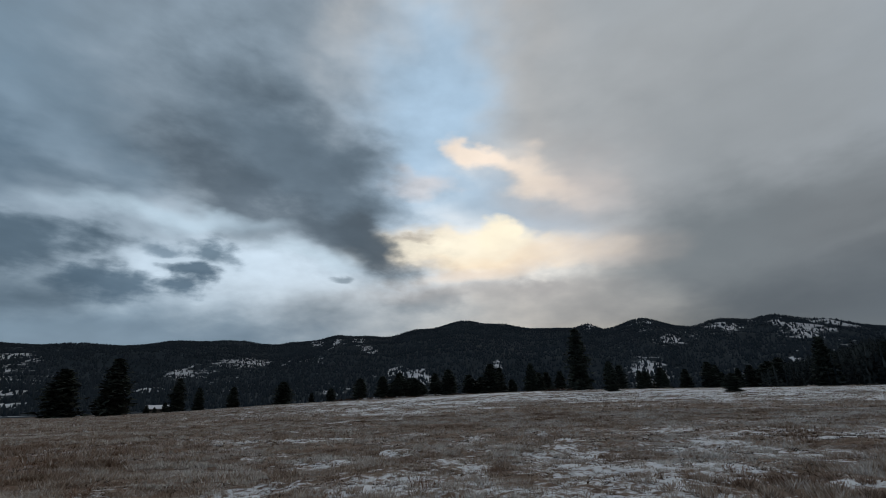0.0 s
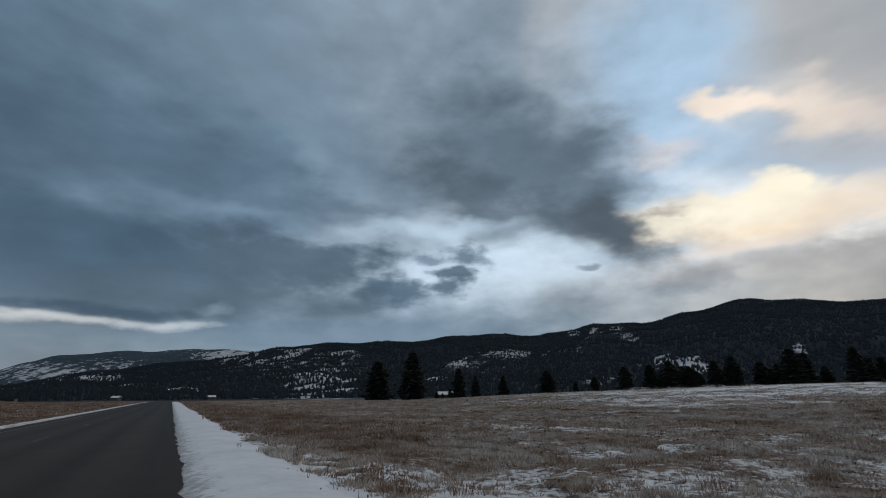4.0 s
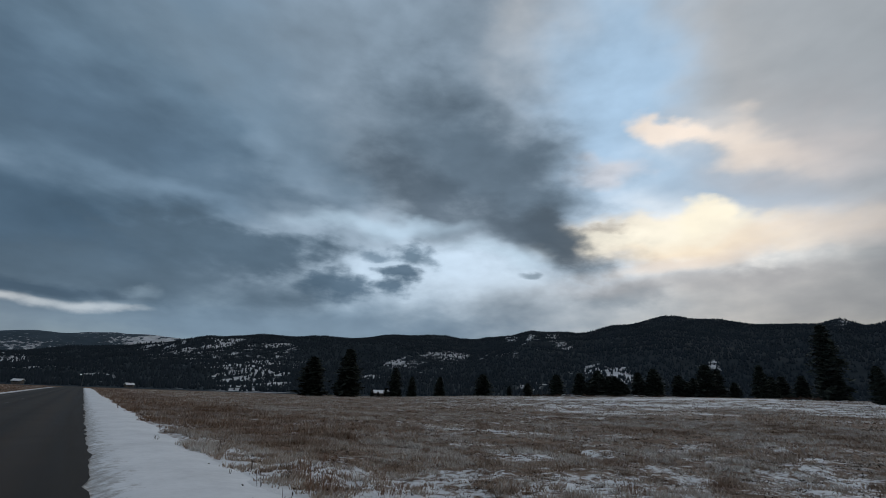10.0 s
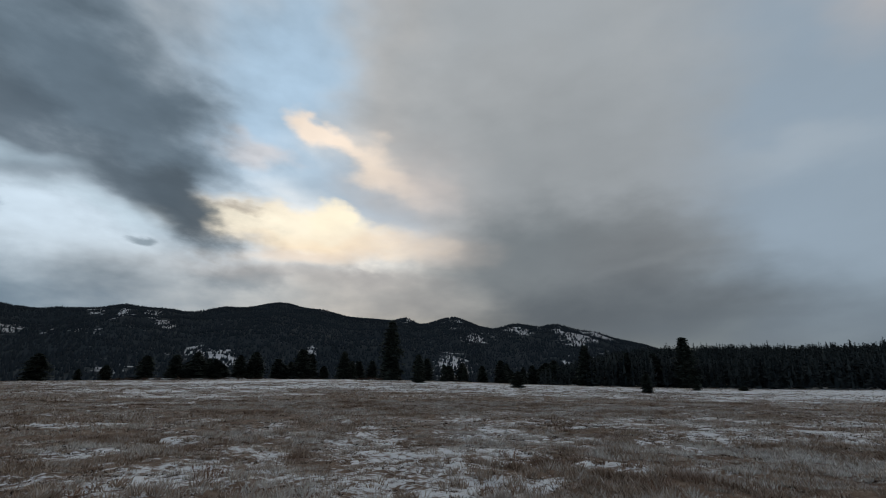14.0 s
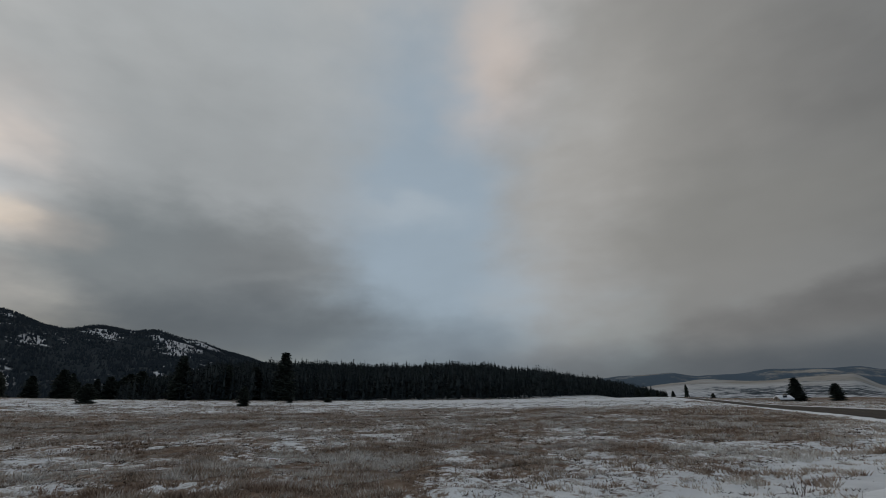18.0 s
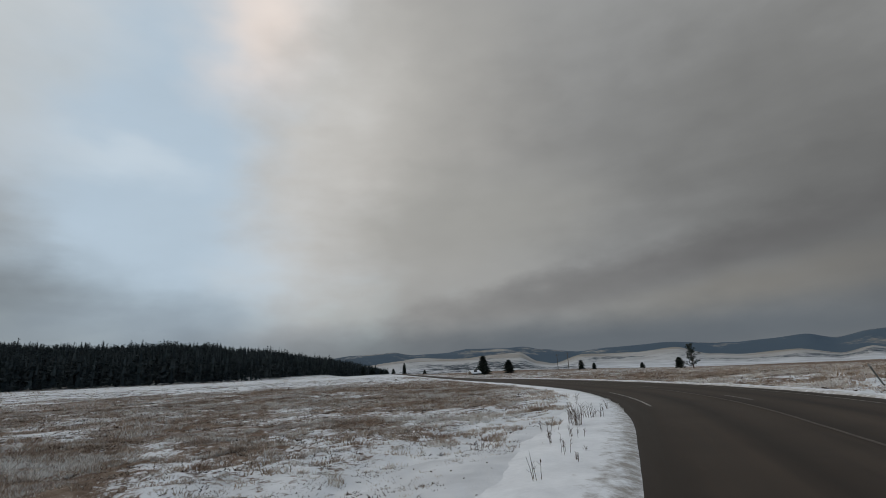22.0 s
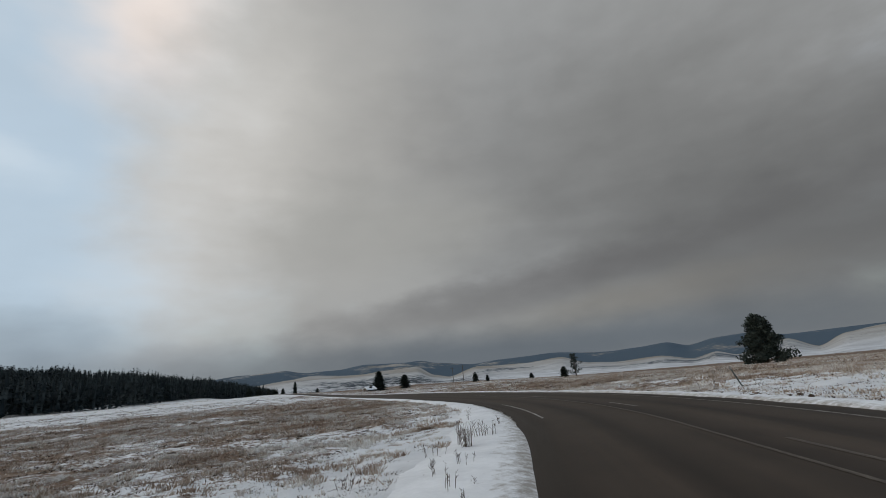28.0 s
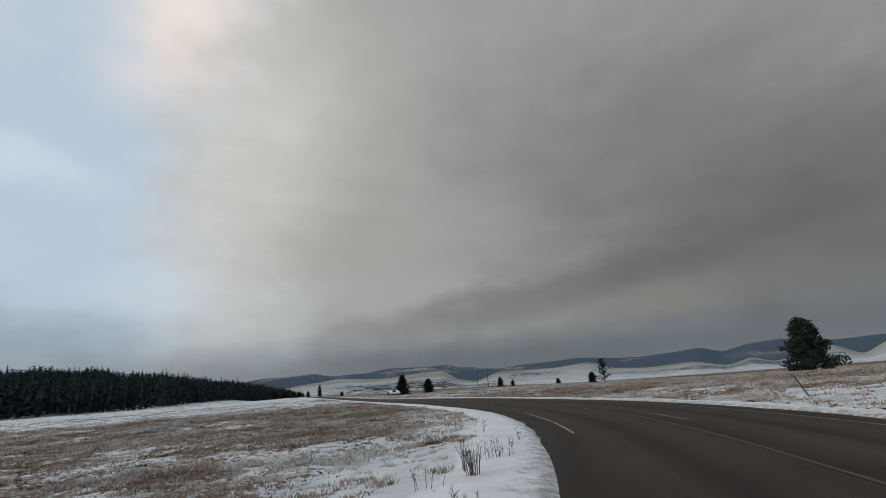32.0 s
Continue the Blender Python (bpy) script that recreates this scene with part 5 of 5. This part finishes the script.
def street_lamp(bearing, dist, tall):
    x, y, z = spot(bearing, dist)
    ob = thing("street_lamp", (x, y, z), "lit street lamp on a tall pole far along the road", "street lamp", "", bearing)
    bm = bmesh.new()
    rod(bm, (0, 0, -0.5), (0, 0, tall), 0.14, 0.09, 8)
    part("pole", bm, STEEL, ob)
    bm = bmesh.new()
    rod(bm, (0, 0, tall - 0.1), (-1.6, -0.3, tall + 0.35), 0.06, 0.05, 6)
    part("arm", bm, STEEL, ob)
    bm = bmesh.new()
    box(bm, -2.3, -1.5, -0.55, -0.1, tall + 0.25, tall + 0.5, 0.06)
    part("lamp_head", bm, LAMP, ob, "glowing warm white lamp head")


def snow_pile(bearing, dist, wide, tall):
    x, y, z = spot(bearing, dist)
    bm = bmesh.new()
    bmesh.ops.create_icosphere(bm, subdivisions=4, radius=1)
    for v in bm.verts:
        k = 1 + 0.35 * (noise.noise(v.co * 2.3) + 0.5 * noise.noise(v.co * 6))
        v.co = Vector((v.co.x * wide / 2 * k, v.co.y * wide / 2.6 * k, max(v.co.z, -0.15) ** 1 * tall * k))
    me = bpy.data.meshes.new("snow_pile")
    bm.to_mesh(me)
    bm.free()
    me.materials.append(ROOF_SNOW)
    ob = new("snow_pile", me)
    ob.location = (x, y, z - 0.1)
    tagged(ob, "white heap of ploughed snow on the brown plain", "snow heap")


snow_pile(79.9, 225, 9, 2.4)
street_lamp(60.2, 430, 8.2)


# ---------------------------------------------------------------- dry weeds on the snowy verge
def weed(x, y, tall, stalks, spread, label, seed, bushy=False, mat=STALK):
    rng = random.Random(seed)
    s_, d_ = road_place([x], [y])
    z = float(ground_height(np.array([x]), np.array([y]), s_, d_)[0])
    inside = 0.12 * float(smooth01(-3.4, -2.2, d_[0]))
    ob = thing("dry_weed", (x, y, z + inside - 0.04), label, "weed", "dry weeds beside the road")
    for k in range(stalks):
        bm = bmesh.new()
        a, lean = rng.random() * 6.3, rng.uniform(0.05, 0.35)
        foot = Vector((math.cos(a) * spread * rng.random(), math.sin(a) * spread * rng.random(), -0.05))
        h = tall * rng.uniform(0.55, 1.0)
        mid = foot + Vector((math.cos(a) * lean * h * 0.4, math.sin(a) * lean * h * 0.4, h * 0.55))
        tip = foot + Vector((math.cos(a) * lean * h, math.sin(a) * lean * h, h))
        rod(bm, foot, mid, 0.0055, 0.004, 5)
        rod(bm, mid, tip, 0.004, 0.002, 5)
        for _ in range(rng.randint(2, 5) if bushy else rng.randint(1, 3)):
            u = rng.uniform(0.35, 0.95)
            p = foot.lerp(tip, u)
            b = rng.random() * 6.3
            rod(bm, p, p + Vector((math.cos(b) * 0.10, math.sin(b) * 0.10, 0.07 + 0.05 * rng.random())) * (tall / 0.6), 0.0035, 0.002, 4)
        stem = part("stalk", bm, mat, ob)
        if rng.random() < 0.15:
            bm = bmesh.new()
            bmesh.ops.create_icosphere(bm, subdivisions=1, radius=0.013, matrix=Matrix.LocRotScale(tip, None, (1, 1, 2.2)))
            part("seed_head", bm, mat, stem)


DARK_WEED = "clump of dark dead weed stalks standing in roadside snow"
THIN_WEED = "thin dry weed stalk standing in roadside snow"
for k, (x, y, tall, stalks, spread) in enumerate(((13.0, -5.35, 0.66, 24, 0.13), (13.75, -5.4, 0.62, 5, 0.10), (14.5, -6.5, 0.50, 18, 0.34), (11.0, -4.4, 0.30, 6, 0.25),
                                                  (10.4, -3.65, 0.34, 6, 0.3), (9.2, -3.35, 0.30, 5, 0.2), (12.7, -4.4, 0.30, 5, 0.3), (7.3, -2.25, 0.42, 4, 0.12),
                                                  (9.3, -4.0, 0.16, 4, 0.2), (11.5, -2.3, 0.34, 7, 0.4), (17.1, -8.3, 0.35, 4, 0.1), (20.3, -8.5, 0.55, 3, 0.06), (8.4, -3.3, 0.2, 4, 0.2))):
    weed(x, y, tall, stalks, spread, DARK_WEED, 100 + k, k in (3, 4, 6, 9))
for k, (x, y, tall, stalks) in enumerate(((-10.6, 9.75, 0.42, 4), (-8.35, 8.7, 0.34, 3), (-13.9, 10.4, 0.30, 3), (-7.9, 7.65, 0.28, 2), (-15.4, 12.8, 0.35, 3), (-24.7, 17.4, 0.4, 3),
                                          (-35.6, 23.2, 0.5, 3), (-6.5, 7.05, 0.28, 3), (-6.7, 7.9, 0.40, 5), (-5.0, 6.0, 0.3, 2), (-18.5, 14.0, 0.3, 2), (-29.0, 20.2, 0.4, 2))):
    weed(x, y, tall, stalks, 0.08, THIN_WEED, 200 + k, k % 2 == 0)
for k, (x, y, tall, stalks) in enumerate(((-5.5, 7.5, 0.42, 34), (-4.6, 8.3, 0.34, 22), (-7.2, 9.2, 0.36, 22))):
    weed(x, y, tall, stalks, 0.42, "bushy reddish-brown dead weed at the edge of the snow", 300 + k, True, RED_STALK)

for k in range(16):
    rng = random.Random(700 + k)
    b, r = rng.uniform(52, -78), rng.uniform(5.2, 15)
    x, y = -math.sin(radians(b)) * r, math.cos(radians(b)) * r
    s_, d_ = road_place([x], [y])
    if d_[0] < -4.2:
        weed(x, y, rng.uniform(0.22, 0.34), 20, 0.34, "low bushy brown dead weed in the frosted meadow", 720 + k, True, RED_STALK)


# ---------------------------------------------------------------- brush banks under the conifers
def brush_bank(bearing, dist, long, tall, seed):
    """A low bank of snow-covered brush and clods."""
    x, y, z = spot(bearing, dist)
    ob = thing("brush_bank", (x, y, z), "low bank of snowy brush under the conifers", "bank", "snowy banks under the conifers", bearing)
    rng = np.random.RandomState(seed)
    bm = bmesh.new()
    bmesh.ops.create_icosphere(bm, subdivisions=4, radius=1)
    for v in bm.verts:
        k = 1 + 0.8 * (noise.noise(Vector((v.co.x * 9, v.co.y * 3, v.co.z * 3 + seed))) + 0.7 * noise.noise(v.co * 14))
        v.co = Vector((v.co.x * long / 2, v.co.y * 1.6 * k, max(v.co.z, -0.3) * tall * 0.7 * max(k, 0.2)))
    part("snow_cap", bm, ROOF_SNOW, ob)
    n = 480
    px, py = (rng.rand(n) - 0.5) * long * 0.9, rng.randn(n) * 0.8 - 0.6
    pz = tall * np.sqrt(np.clip(1 - (2 * px / long) ** 2, 0.05, 1)) * 0.35
    size = 0.25 + 0.35 * rng.rand(n)
    tri = np.stack([np.stack([px, py, pz], -1)] * 3, 1) + rng.randn(n, 3, 3) * size[:, None, None] * np.array([1, 0.5, 0.6])
    me = fill("brush", tri.reshape(-1, 3), np.arange(3 * n).reshape(-1, 3), STALK)
    tagged(part_mesh("brush", me, ob), kind="stuff")


for k, (b, dist, long, tall) in enumerate(((8.6, 212, 14, 0.9), (5.2, 214, 12, 0.8), (1.8, 216, 13, 0.9), (-1.6, 218, 12, 0.7), (11.8, 214, 9, 0.6), (-13.0, 180, 10, 0.5))):
    brush_bank(b, dist, long, tall, 40 + k)


# ---------------------------------------------------------------- frozen clods thrown up by the plough
def build_clods():
    rng = np.random.RandomState(77)
    verts, faces, base = [], [], 0
    ico = bmesh.new()
    bmesh.ops.create_icosphere(ico, subdivisions=1, radius=1)
    shape = np.array([v.co[:] for v in ico.verts])
    tris = np.array([[v.index for v in f.verts] for f in ico.faces])
    ico.free()
    for k in range(420):
        far = k < 300
        s = rng.uniform(-30, 60) if far else rng.uniform(-12, 26)
        d = ROAD_WIDE + rng.uniform(0.5, 2.2) if far else -rng.uniform(0.6, 3.6)
        row = [np.interp(s, EDGE[:, 0], EDGE[:, c]) for c in (1, 2, 3)]
        x, y = row[0] + math.sin(row[2]) * d, row[1] - math.cos(row[2]) * d
        z = float(land(np.array([x]), np.array([y]))[0]) + (0.05 if far else 0.07)
        size = rng.uniform(0.03, 0.075) if far else rng.uniform(0.008, 0.022)
        v = shape * (size * np.array([1.3, 1.0, 0.55]) * rng.uniform(0.6, 1.4, 3)) * (1 + 0.3 * rng.randn(len(shape), 1))
        verts.append(v + np.array([x, y, z]))
        faces.append(tris + base)
        base += len(v)
    me = fill("clods", np.concatenate(verts), np.concatenate(faces), STALK)
    tagged(new("clods", me), "dark frozen clods and grit scattered on the roadside snow", "clods", kind="stuff")


build_clods()
